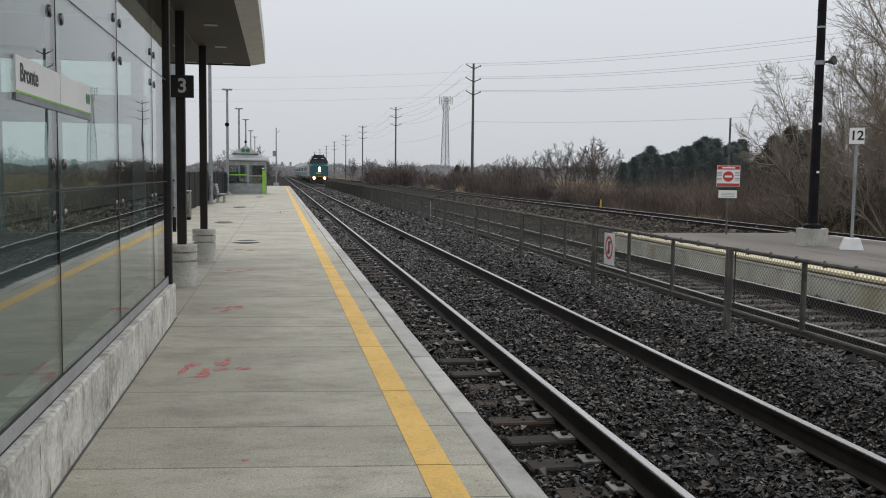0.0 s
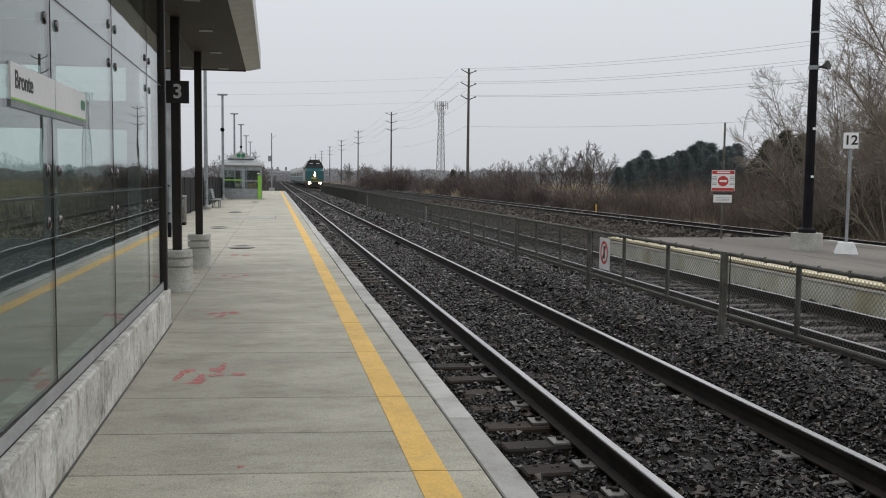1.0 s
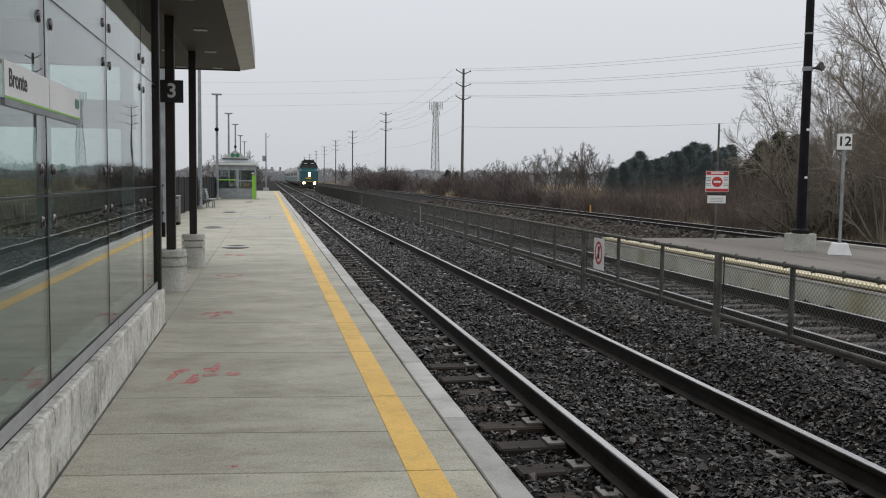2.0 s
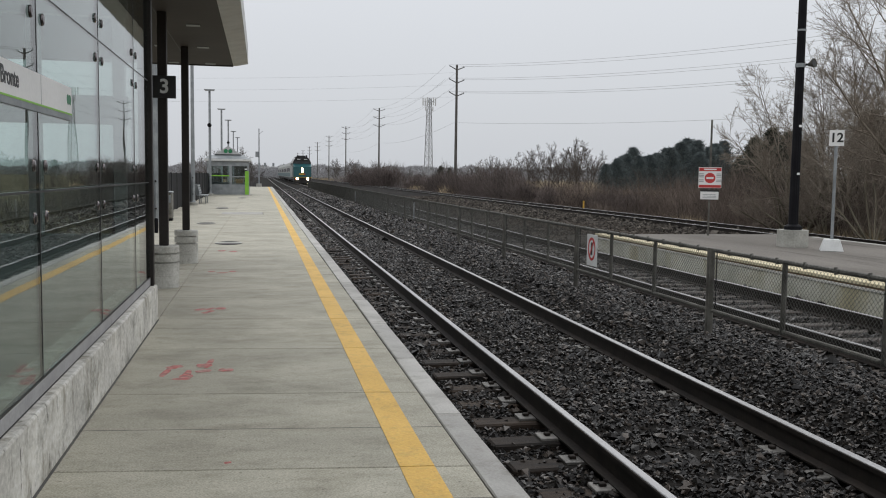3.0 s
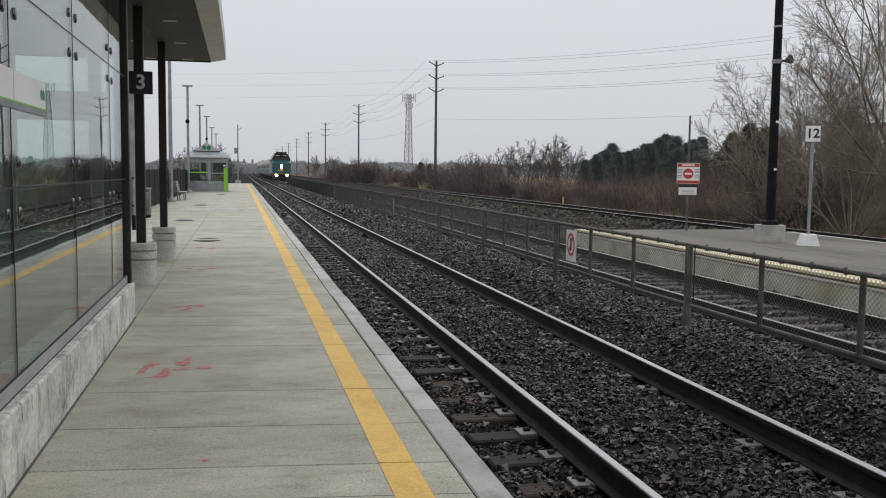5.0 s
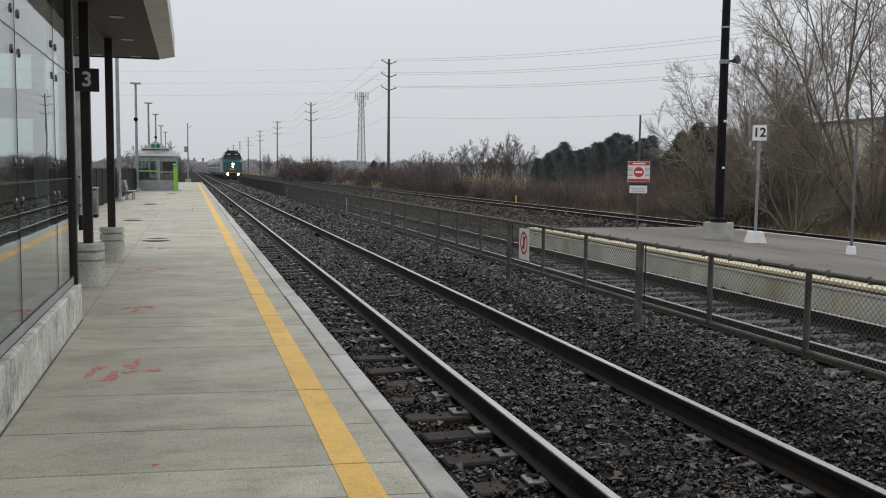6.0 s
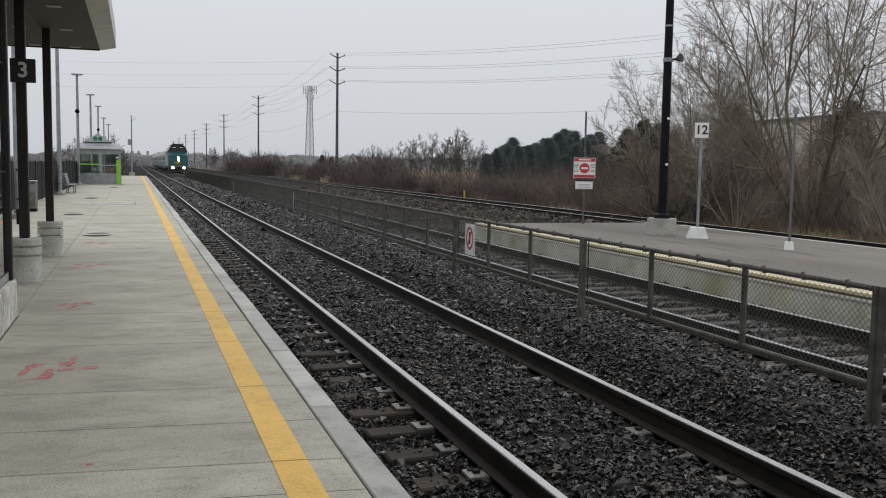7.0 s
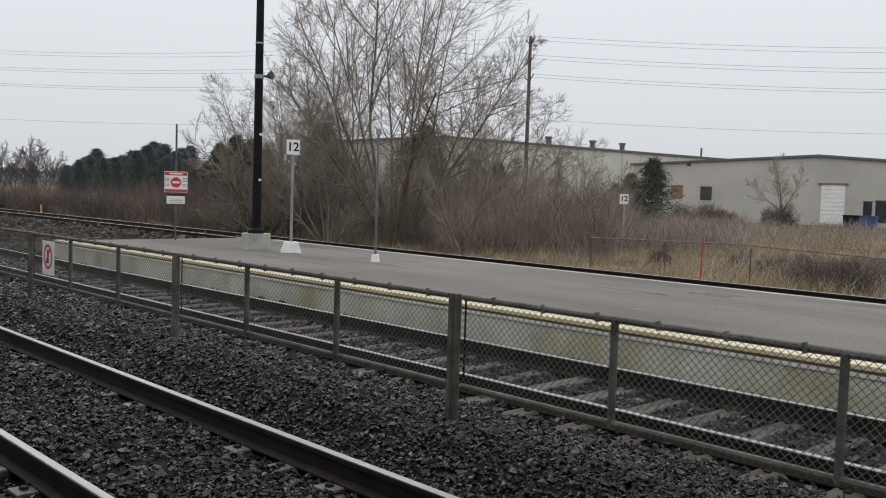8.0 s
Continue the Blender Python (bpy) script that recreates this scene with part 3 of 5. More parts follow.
part("end_mullion", box(-0.10, 0.045, GY1 - GY0 + 0.003, GY1 - GY0 + 0.11, 0.385, 3.80, bevel=0.008), DARK_STEEL, wall_front, "dark steel end mullion")
JOINTS = [5.27 + 1.915 * k for k in range(-8, 3)]
edges = [GY0] + [j for j in JOINTS if j > GY0 + 0.2] + [GY1]
levels = [0.49 + PZ, 1.63, 2.71, 3.92]
fit_me = bpy.data.meshes.new("glass_fitting")
fb = lathe([(0.033, 0.0065), (0.034, 0.012), (0.030, 0.017), (0.020, 0.020), (0.008, 0.021)], 18)
bmesh.ops.rotate(fb, verts=fb.verts, matrix=Euler((0, radians(90), 0)).to_matrix())
bmesh.ops.recalc_face_normals(fb, faces=fb.faces)
fb.to_mesh(fit_me)
fb.free()
for y0, y1 in zip(edges, edges[1:]):
    for z0, z1 in zip(levels, levels[1:]):
        p = part("glass_pane", box(-0.006, 0.006, y0 - GY0 + 0.006, y1 - GY0 - 0.006, z0 - PZ + 0.006, z1 - PZ - 0.006), GLASS_WALL, wall_front)
        p.visible_shadow = False
for y in edges[1:-1]:
    for z in levels[1:3]:
        for dy in (-0.133, 0.133):
            for dz in (-0.14, 0.14):
                f = on_mesh("glass_fitting", fit_me, CHROME, wall_front)
                f.location = (0, y + dy - GY0, z + dz - PZ)
    part("seal", box(-0.008, 0.008, y - GY0 - 0.0055, y - GY0 + 0.0055, 0.49, 3.8), BLACK, wall_front)
for z in levels[1:3]:
    part("seal", box(-0.007, 0.007, 0, GY1 - GY0, z - PZ - 0.0055, z - PZ + 0.0055), BLACK, wall_front)
tagged(part("inner_floor", box(-7.6, -3.67, GY0, GY1, -0.1, PZ + 0.02), INNER_FLOOR), "grey tiled waiting room floor behind the glass", "floor", kind="structure")
back = thing("wall_back", -7.6, GY0, PZ, "inner back wall of the waiting room with a window band", "wall")
back["kind"] = "structure"
part("lower_wall", box(-0.2, 0, 0, GY1 - GY0, -0.2, 1.0), INNER, back)
part("upper_wall", box(-0.2, 0, 0, GY1 - GY0, 2.9, 3.78), INNER, back)
for k in range(11):
    part("pier", box(-0.2, 0, k * 1.98, k * 1.98 + 0.25, 1.0, 2.9), INNER, back)
tagged(part("wall_south", box(-7.6, -3.45, GY0 - 0.2, GY0, -0.1, 3.9), INNER), "pale end wall of the waiting room", "wall", kind="structure")
gable = thing("wall_north", -7.6, GY1, PZ, "glazed end wall of the waiting room with dark mullions", "wall")
gable["kind"] = "structure"
part("sill_wall", box(0, 4.0, 0, 0.15, 0, 0.95), INNER, gable)
part("head_wall", box(0, 4.0, 0, 0.15, 3.25, 3.8), INNER, gable)
part("transom", box(0, 4.0, 0.02, 0.13, 2.12, 2.42), INNER, gable)
for x in (0.0, 0.9, 1.8, 2.4, 3.0, 3.85):
    part("mullion", box(x, x + 0.12, 0.003, 0.147, 0.95, 3.25), INNER, gable)
for x0, x1 in ((0.12, 0.9), (1.02, 1.8), (1.92, 2.4), (2.52, 3.0), (3.12, 3.85)):
    for z0, z1 in ((0.95, 2.12), (2.42, 3.25)):
        w = part("pane", box(x0, x1, 0.07, 0.08, z0, z1), GLASS_CLEAR, gable)
        w.visible_shadow = False

# station name board hanging behind the glass
board = thing("station_name_board", -3.389, 5.292, 2.098, "white station name board with a green line on the glass wall", "sign")
bp_ = part("panel", box(-0.005, 0.005, -0.838, 0.838, -0.006, 0.166), WHITE, board)
# grey strip added to draw the shadow and reflection under the board
part("under_shade_strip", box(-0.030, 0.0045, -0.838, 0.838, -0.040, -0.0065), GALV, board, "grey strip standing in for the shadow and reflection below the board")
part("panel_seam", box(0.0051, 0.006, 0.02, 0.024, -0.004, 0.166), GALV, bp_)
part("green_line", box(0.0051, 0.0065, -0.838, 0.838, -0.006, 0.004), GREEN, bp_)
words("name_lettering", "Bronte", 0.116, BLACK, bp_, Matrix.Translation((0.0065, -0.610, 0.088)) @ Euler((radians(90), 0, radians(90))).to_matrix().to_4x4(), depth=0.0008)
for q in (-0.03, 0.03):
    part("emblem", rod((0.0051, 0.755 + q, 0.086), (0.0065, 0.755 + q, 0.086), 0.033, n=14), LOGO_GREEN, bp_)
part("fixing_pad", box(-0.006, -0.0051, -0.8, 0.8, 0.05, 0.11), BLACK, board)

# canopy
CZ, CY1 = 3.95, 19.55
canopy = thing("canopy", -5.0, GY0, CZ, "flat platform canopy with brown soffit and white fascia", "canopy")
canopy["kind"] = "structure"
SO = 2.23
part("soffit", box(-3.0, SO, -0.2, CY1 - GY0 - 0.06, 0.0, 0.06), SOFFIT, canopy, "dark brown panelled soffit")
part("fascia", extrude([(SO + 0.003, 0.0), (SO + 0.06, 0.0), (SO + 0.30, 0.05), (SO + 0.30, 0.42), (SO + 0.003, 0.42)], "y", -0.2, CY1 - GY0), WHITE_DULL, canopy, "sloping white metal fascia")
part("end_fascia", box(-3.0, SO, CY1 - GY0 - 0.058, CY1 - GY0, -0.02, 0.42), SOFFIT, canopy, "dark end fascia")
part("roof_deck", box(-3.0, SO, -0.2, CY1 - GY0 - 0.06, 0.062, 0.42), WHITE_DULL, canopy)
for x in (1.0, 1.72):
    for k in range(12):
        y = 2.2 + 2.45 * k
        part("downlight", box(x - 0.03, x + 0.17, y, y + 0.17, -0.012, -0.001), GALV, canopy, "recessed downlight ring")
for x in (0.2, 1.35):
    part("soffit_seam", box(x, x + 0.012, -0.2, CY1 - GY0 - 0.06, -0.004, -0.001), BLACK, canopy)


def canopy_column(x, y, sign):
    c = thing("canopy_column", x, y, PZ, "dark brown square steel column on a round concrete base" if not sign else "dark brown steel column with a black number sign", "column", "canopy columns")
    part("concrete_base", lathe([(0.200, 0), (0.203, 0.155), (0.196, 0.158), (0.196, 0.164), (0.203, 0.167), (0.205, 0.345), (0.165, 0.349), (0.165, 0.369), (0.206, 0.373), (0.206, 0.470), (0.165, 0.473), (0.165, 0.493), (0.206, 0.496), (0.206, 0.575), (0.196, 0.59)], 36), BASE_CONCRETE, c, "grooved round concrete base", smooth=False)
    part("shaft", box(-0.062, 0.062, -0.062, 0.062, 0.59, CZ - PZ, bevel=0.008), DARK_STEEL, c)
    return c


column_a = canopy_column(-3.555, 13.30, True)
canopy_column(-3.53, 16.85, False)
plate = thing("platform_number_sign", -3.52, 13.20, 2.76, "small black square sign with a white number three", "sign")
p3 = part("panel", box(-0.155, 0.155, -0.012, 0.012, 0, 0.31, bevel=0.004), BLACK, plate)
words("number", "3", 0.27, WHITE_DULL, p3, Matrix.Translation((0.0, -0.014, 0.155)) @ Euler((radians(90), 0, 0)).to_matrix().to_4x4())


# ---- platform furniture ----
def light_pole(x, y, top, wide=0.075, speaker=False):
    p = thing("platform_lamp", x, y, PZ, "tall galvanised platform light pole on a concrete footing", "street lamp", "platform lamps")
    part("footing", lathe([(0.24, 0), (0.24, 0.13), (0.22, 0.15)], 18), OLD_CONCRETE, p)
    part("pole", rod((0, 0, 0.15), (0, 0, top - PZ), wide, wide * 0.72, 8), GALV, p)
    part("collar", lathe([(0.13, 0.15), (0.13, 0.19), (0.10, 0.23)], 12), GALV, p)
    head = part("lamp_head", extrude([(-0.36, 0.03), (-0.10, -0.03), (0.10, -0.03), (0.36, 0.03), (0.36, 0.07), (-0.36, 0.07)], "y", -0.14, 0.14), GALV, p, "flat twin lamp head")
    head.location = (0, 0, top - PZ)
    for s in (-0.23, 0.23):
        part("lens", box(s - 0.1, s + 0.1, -0.11, 0.11, -0.035, -0.012), WHITE_DULL, head)
    for z in (0.55, 1.35):
        part("bolt", rod((0.0, -wide - 0.03, z), (0, -wide + 0.01, z), 0.03, n=8), CHROME, p)
    if speaker:
        part("loudspeaker", rod((0, -0.08, 5.0), (0.0, -0.36, 4.9), 0.06, 0.15, 12), BLACK_STEEL, p, "dark horn loudspeaker")
    return p


for k, y in enumerate((27.7, 46.4, 66.0, 85.5, 103.0)):
    light_pole((-5.22, -5.5, -5.72, -5.72, -5.72)[k], y, 7.45, 0.105, k in (2, 4))

bollard = thing("black_bollard", -4.95, 25.2, PZ, "short black steel bollard beside the light pole", "bollard")
part("post", lathe([(0.05, 0), (0.05, 0.36), (0.035, 0.39)], 14), BLACK_STEEL, bollard)

bin_thing = thing("litter_bin", -5.16, 31.6, PZ, "square grey metal litter bin with a dark base", "bin")
part("body", box(-0.16, 0.05, -0.27, 0.27, 0.08, 0.92, bevel=0.03), RAIL_PIPE, bin_thing)
part("base", box(-0.15, 0.04, -0.25, 0.25, 0, 0.08), BLACK_STEEL, bin_thing)
part("lid", box(-0.17, 0.06, -0.28, 0.28, 0.923, 0.98, bevel=0.015), GALV, bin_thing, "pale flat lid")
part("notice", box(-0.13, 0.02, -0.278, -0.271, 0.6, 0.86), GALV, bin_thing)

bench = thing("bench", -5.40, 49.5, PZ, "grey slatted metal bench with angled backrest", "bench")
for i in range(4):
    part("seat_slat", box(-0.05 + 0.13 * i, 0.06 + 0.13 * i, -0.9, 0.9, 0.42, 0.45, bevel=0.005), GALV, bench)
for i in range(4):
    s = part("back_slat", box(-0.015, 0.015, -0.9, 0.9, 0, 0.1, bevel=0.005), GALV, bench)
    s.matrix_basis = pose(0.055 - 0.026 * i, 0, 0.5 + 0.125 * i, 0, -12, 0)
for y in (-0.7, 0.7):
    for x in (0.02, 0.34):
        part("leg", box(x, x + 0.05, y - 0.025, y + 0.025, 0, 0.415, bevel=0.006), GALV, bench)
    part("seat_bearer", box(-0.04, 0.46, y - 0.02, y + 0.02, 0.375, 0.418), GALV, bench)
    part("back_support", extrude([(-0.10, 0.42), (0.06, 0.42), (-0.06, 1.0), (-0.19, 1.0)], "y", y - 0.02, y + 0.02), GALV, bench)

# black fence along the back of the platform
back_fence = thing("platform_fence", -5.85, 24.0, PZ, "long dark steel privacy fence along the back of the platform", "fence")
for k in range(26):
    y = 2.5 * k
    part("post", box(-0.03, 0.03, y - 0.03, y + 0.03, -0.3, 1.60), BLACK_STEEL, back_fence)
    part("panel", box(-0.015, 0.015, y + 0.031, y + 2.469, 0.03, 1.57), BLACK_STEEL, back_fence)

# drain covers and repair patches let into the slabs
for x, y, w, d in ((-2.95, 21.5, 0.31, 0.52), (-3.93, 29.9, 0.29, 0.6), (-3.95, 42.9, 0.3, 0.9), (-3.4, 60.7, 0.3, 1.1)):
    g = thing("drain_cover", x, y, PZ, "slotted oval drain cover set in the platform", "drain cover", "drain covers")
    oval = lathe([(1.0, 0.001), (1.0, 0.006), (0.96, 0.009)], 28)
    for v in oval.verts:
        v.co.x, v.co.y = v.co.x * w, v.co.y * d
    part("grate", oval, BLACK_STEEL, g, "black iron grate")
    part("crossbar", box(-w * 0.98, w * 0.98, -d * 0.36, d * 0.30, 0.0095, 0.013), OLD_CONCRETE, g, "concrete bar between the slots")
patch = thing("repair_patch", -2.9, 37.5, PZ, "pale rectangular repair patch in the concrete", "concrete patch")
part("patch", box(-0.85, 0.75, -1.0, 1.0, 0.0, 0.004), COPING, patch)
part("cut_edge", box(0.753, 0.78, -1.0, 1.0, 0.0, 0.004), JOINT, patch)


# faded sprayed survey marks
def spray(x, y, seed, strokes):
    """Rough-edged bands of thin paint: each stroke is a bent line with a width."""
    r = random.Random(seed)
    g = thing("spray_mark", x, y, PZ + 0.0005, "faded red spray paint marks on the concrete", "paint mark", "spray marks")
    for i_, (wide, *line) in enumerate(strokes):
        pts = [Vector(p) for p in line]
        fine = [a.lerp(c, k / 5) for a, c in zip(pts, pts[1:]) for k in range(5)] + [pts[-1]]
        b = bmesh.new()
        left, right = [], []
        for k, p in enumerate(fine):
            d = (fine[min(k + 1, len(fine) - 1)] - fine[max(k - 1, 0)]).normalized()
            side = Vector((-d.y, d.x * 1.5))
            end = 0.55 if k in (0, len(fine) - 1) else 1.0
            lift = 0.0008 + 0.0003 * i_
            left.append(b.verts.new((*(p + side * wide * end * r.uniform(0.38, 0.62)), lift)))
            right.append(b.verts.new((*(p - side * wide * end * r.uniform(0.38, 0.62)), lift)))
        for k in range(len(fine) - 1):
            b.faces.new((left[k], left[k + 1], right[k + 1], right[k]))
        part("stroke", b, PINK, g)


spray(-2.75, 7.60, 1, [(0.055, (-0.245, -0.19), (-0.205, 0.14)), (0.085, (-0.235, 0.13), (-0.115, 0.21)), (0.095, (-0.105, -0.21), (0.0, -0.20)), (0.045, (-0.155, -0.30), (-0.015, -0.30)), (0.060, (-0.06, -0.27), (-0.045, 0.02)), (0.050, (0.08, 0.08), (0.118, 0.46)), (0.095, (0.005, 0.17), (0.125, 0.22)), (0.060, (0.01, -0.06), (0.13, 0.0)), (0.075, (0.19, 0.0), (0.31, -0.03))])
spray(-2.83, 10.95, 2, [(0.13, (-0.14, 0.12), (-0.06, 0.06)), (0.07, (-0.05, -0.22), (0.02, -0.10), (0.06, 0.0)), (0.10, (0.08, 0.16), (0.20, 0.14)), (0.06, (-0.02, 0.05), (0.06, 0.22))])
spray(-2.88, 15.2, 3, [(0.14, (-0.19, 0.1), (-0.08, 0.12)), (0.09, (-0.04, -0.12), (0.14, -0.08)), (0.12, (0.15, 0.1), (0.26, 0.08))])
spray(-2.9, 19.3, 4, [(0.2, (-0.2, 0.1), (-0.04, 0.1)), (0.18, (0.04, -0.1), (0.2, -0.1))])
spray(-2.40, 5.12, 5, [(0.022, (-0.02, 0.0), (0.02, 0.008))])


# ---- waiting shelter ----
shelter = thing("waiting_shelter", -4.55, 69.2, PZ, "grey glazed waiting shelter with pyramid roof and green trim", "shelter")
W2, D2 = 1.42, 1.5
for sx in (-1, 1):
    for sy in (-1, 1):
        part("corner_post", box(sx * W2 - 0.06, sx * W2 + 0.06, sy * D2 - 0.06, sy * D2 + 0.06, 0, 2.45), GALV, shelter)
part("centre_post", box(0.1, 0.28, -D2 - 0.05, -D2 + 0.05, 0, 2.45), GALV, shelter)
part("roof", taper(3.3, 3.4, 0.8, 0.8, 2.62, 3.25), GALV, shelter, "sloping pale metal roof")
part("roof_fascia", box(-1.65, 1.65, -1.7, 1.7, 2.45, 2.615, bevel=0.02), WHITE_DULL, shelter, "white roof fascia")
part("cupola", extrude([(-0.95, 2.95), (0.95, 2.95), (0.0, 3.55)], "y", -1.2, 1.0), ALU, shelter, "small gable on the roof")
for s in (-0.16, 0.16):
    part("emblem", rod((s, -1.22, 3.18), (s, -1.205, 3.18), 0.15, n=16), LOGO_GREEN, shelter)
for x0, x1 in ((-1.36, 0.1), (0.28, 1.36)):
    part("kick_panel", box(x0, x1, -D2 - 0.02, -D2 + 0.02, 0.05, 0.78), GALV, shelter)
    part("head_panel", box(x0, x1, -D2 - 0.02, -D2 + 0.02, 2.1, 2.45), GALV, shelter)
    part("window_pane", box(x0, x1, -D2 - 0.005, -D2 + 0.005, 0.78, 2.1), GLASS_CLEAR, shelter)
part("green_rail", box(-1.36, 0.1, -D2 - 0.035, -D2 - 0.022, 1.36, 1.44), GREEN, shelter)
part("door_rail", box(0.28, 1.36, -D2 - 0.035, -D2 - 0.022, 1.30, 1.38), GALV, shelter)
part("green_corner", box(1.2, 1.46, -D2 - 0.08, -D2 - 0.061, 0.05, 1.75), GREEN, shelter, "lime green corner panel")
for s in (-1, 1):
    part("side_pane", box(s * W2 - 0.005, s * W2 + 0.005, -D2 + 0.06, D2 - 0.06, 0.7, 2.45), GLASS_CLEAR, shelter)
    part("side_panel", box(s * W2 - 0.02, s * W2 + 0.02, -D2 + 0.06, D2 - 0.06, 0.05, 0.698), GALV, shelter)
part("back_panel", box(-1.36, 1.36, D2 - 0.02, D2 + 0.02, 0.05, 0.9), GALV, shelter)
part("back_pane", box(-1.36, 1.36, D2 - 0.005, D2 + 0.005, 0.9, 2.45), GLASS_CLEAR, shelter)
part("base_slab", box(-1.6, 1.7, -1.75, 1.6, 0.0, 0.045), OLD_CONCRETE, shelter)
part("inner_seat", box(-1.0, 0.9, 0.5, 0.95, 0.4, 0.46), GALV, shelter)
part("notice", box(0.55, 1.05, -D2 + 0.03, -D2 + 0.05, 0.85, 1.15), BOARD, shelter)
part("wall_light", box(1.18, 1.34, -D2 - 0.14, -D2 - 0.04, 1.84, 1.93), WHITE, shelter)

for y in (121.0, 142.0):
    q = light_pole(-5.7, y, 7.45, 0.09)
    q.location.z = -0.3

camera_pole = thing("camera_pole", -2.45, 118.0, -0.25, "grey pole with a control box beyond the platform end", "pole")
part("footing", box(-0.35, 0.35, -0.35, 0.35, 0, 0.65, bevel=0.03), OLD_CONCRETE, camera_pole)
part("mast", rod((0, 0, 0.65), (0, 0, 7.6), 0.09, 0.06, 10), GALV, camera_pole)
part("arm", rod((0, 0, 6.9), (0.5, 0, 7.3), 0.03, n=6), GALV, camera_pole)
part("control_box", box(-0.45, -0.08, -0.15, 0.15, 4.0, 4.7), GALV, camera_pole)

gantry = thing("signal_gantry", 2.0, 640.0, -0.4, "pale steel signal gantry spanning the tracks far away", "signal gantry")
for x in (-12.5, 10.6):
    part("leg", box(x - 0.25, x + 0.25, -0.2, 0.2, 0, 6.6), ALU, gantry)
part("beam", box(-12.5, 11.0, -0.25, 0.25, 5.9, 6.6), ALU, gantry)
for x in (-11.0, -5.4, -1.5, 4.2):
    sh = part("signal_head", box(x - 0.7, x + 0.7, -0.3, 0.1, 7.0, 9.2), GALV, gantry)
    part("signal_stem", box(x - 0.15, x + 0.15, -0.1, 0.05, 6.6, 7.0), ALU, sh)

# ---- fence between the tracks ----
XF = 2.80
TOP, LOW = 0.95, 0.265


def chain_link(length, z0, z1, pitch):
    """Woven wire as two families of slanting strands."""
    h = z1 - z0
    a, b = [], []
    for k in range(int((length + h) / pitch) + 1):
        for s in (1, -1):
            u0 = k * pitch - h
            t0, t1 = max(0.0, -u0), min(h, length - u0)
            if t1 - t0 < 0.01:
                continue
            p, q = (u0 + t0, z0 + t0), (u0 + t1, z0 + t1)
            if s < 0:
                p, q = (length - p[0], p[1]), (length - q[0], q[1])
            a.append((0.003 * s, p[0], p[1]))
            b.append((0.003 * s, q[0], q[1]))
    n = len(a)
    return limbs("chain_link_mesh", np.array(a), np.array(b), np.full(n, 0.0024), np.full(n, 0.0024))


SPAN = 4.475
link_me = chain_link(SPAN - 0.16, LOW - 0.02, TOP + 0.024, 0.053)


def fence_section(y):
    f = thing("chain_link_fence", XF, y, 0.0, "low dull steel chain-link fence section between the tracks", "fence", "track fence sections")
    for dy, r in ((-0.034, 0.029), (0.028, 0.031)):
        part("main_post", rod((0, dy, -0.12), (0, dy, TOP + 0.02), r, n=10), FENCE_STEEL, f)
    for k in (1, 2):
        part("line_post", rod((0, k * SPAN / 3, LOW - 0.03), (0, k * SPAN / 3, TOP), 0.027, n=8), FENCE_STEEL, f)
    part("top_rail", rod((0, 0.06, TOP), (0, SPAN - 0.09, TOP), 0.024, n=8), FENCE_STEEL, f)
    # paler steel than the top rail: light from above is put into its colour
    part("bottom_rail", rod((0, 0.06, LOW), (0, SPAN - 0.09, LOW), 0.022, n=8), RAIL_PIPE, f)
    part("tension_bar", rod((0.02, -0.1, LOW), (0.02, -0.1, TOP), 0.008, n=6), BLACK_STEEL, f)
    m = on_mesh("chain_link_mesh", link_me, WIRE, f, "woven wire mesh")
    m.location = (-0.029, 0.05, 0)
    for k in range(9):
        yy = 0.3 + k * 0.47
        part("wire_tie", rod((-0.004, yy - 0.01, TOP - 0.028), (-0.004, yy + 0.01, TOP + 0.03), 0.025, 0.018, n=6), FENCE_STEEL, f)
    return f


first = fence_section(5.0)
for k in range(-3, 21):
    if k:
        copy_thing(first, pose(XF, 5.0 + SPAN * k, 0.0))

no_entry = thing("no_crossing_sign", XF - 0.05, 13.12, 0.40, "white sign with a red crossing-forbidden ring on the fence", "sign")
npn = part("panel", box(-0.006, 0.006, -0.21, 0.21, 0, 0.48, bevel=0.003), WHITE_DULL, no_entry)
ringb = bmesh.new()
for i in range(28):
    a0, a1 = i * math.tau / 28, (i + 1) * math.tau / 28
    q = [ringb.verts.new((x, r * math.cos(a), 0.26 + r * math.sin(a) * 1.15)) for x in (-0.0095, -0.0065) for a, r in ((a0, 0.12), (a1, 0.12), (a1, 0.155), (a0, 0.155))]
    ringb.faces.new(q[:4])
    for j in range(4):
        ringb.faces.new((q[j], q[(j + 1) % 4], q[4 + (j + 1) % 4], q[4 + j]))
part("red_ring", ringb, RED, npn)
bar = part("red_bar", box(-0.0095, -0.0068, -0.016, 0.016, -0.145, 0.145), RED, npn)
bar.matrix_basis = pose(-0.003, 0, 0.26, 35, 0, 0)
part("symbol", box(-0.0095, -0.0068, -0.03, 0.03, 0.17, 0.36, bevel=0.001), BLACK, npn, "plain dark pictogram bar")
for y in (29.1, 48.2):
    mk = thing("fence_marker", XF - 0.06, y + 0.5, 0.3, "small pale marker plate on the fence", "marker", "fence markers")
    part("plate", box(-0.008, 0.008, -0.05, 0.05, 0.0, 0.55), GALV, mk)

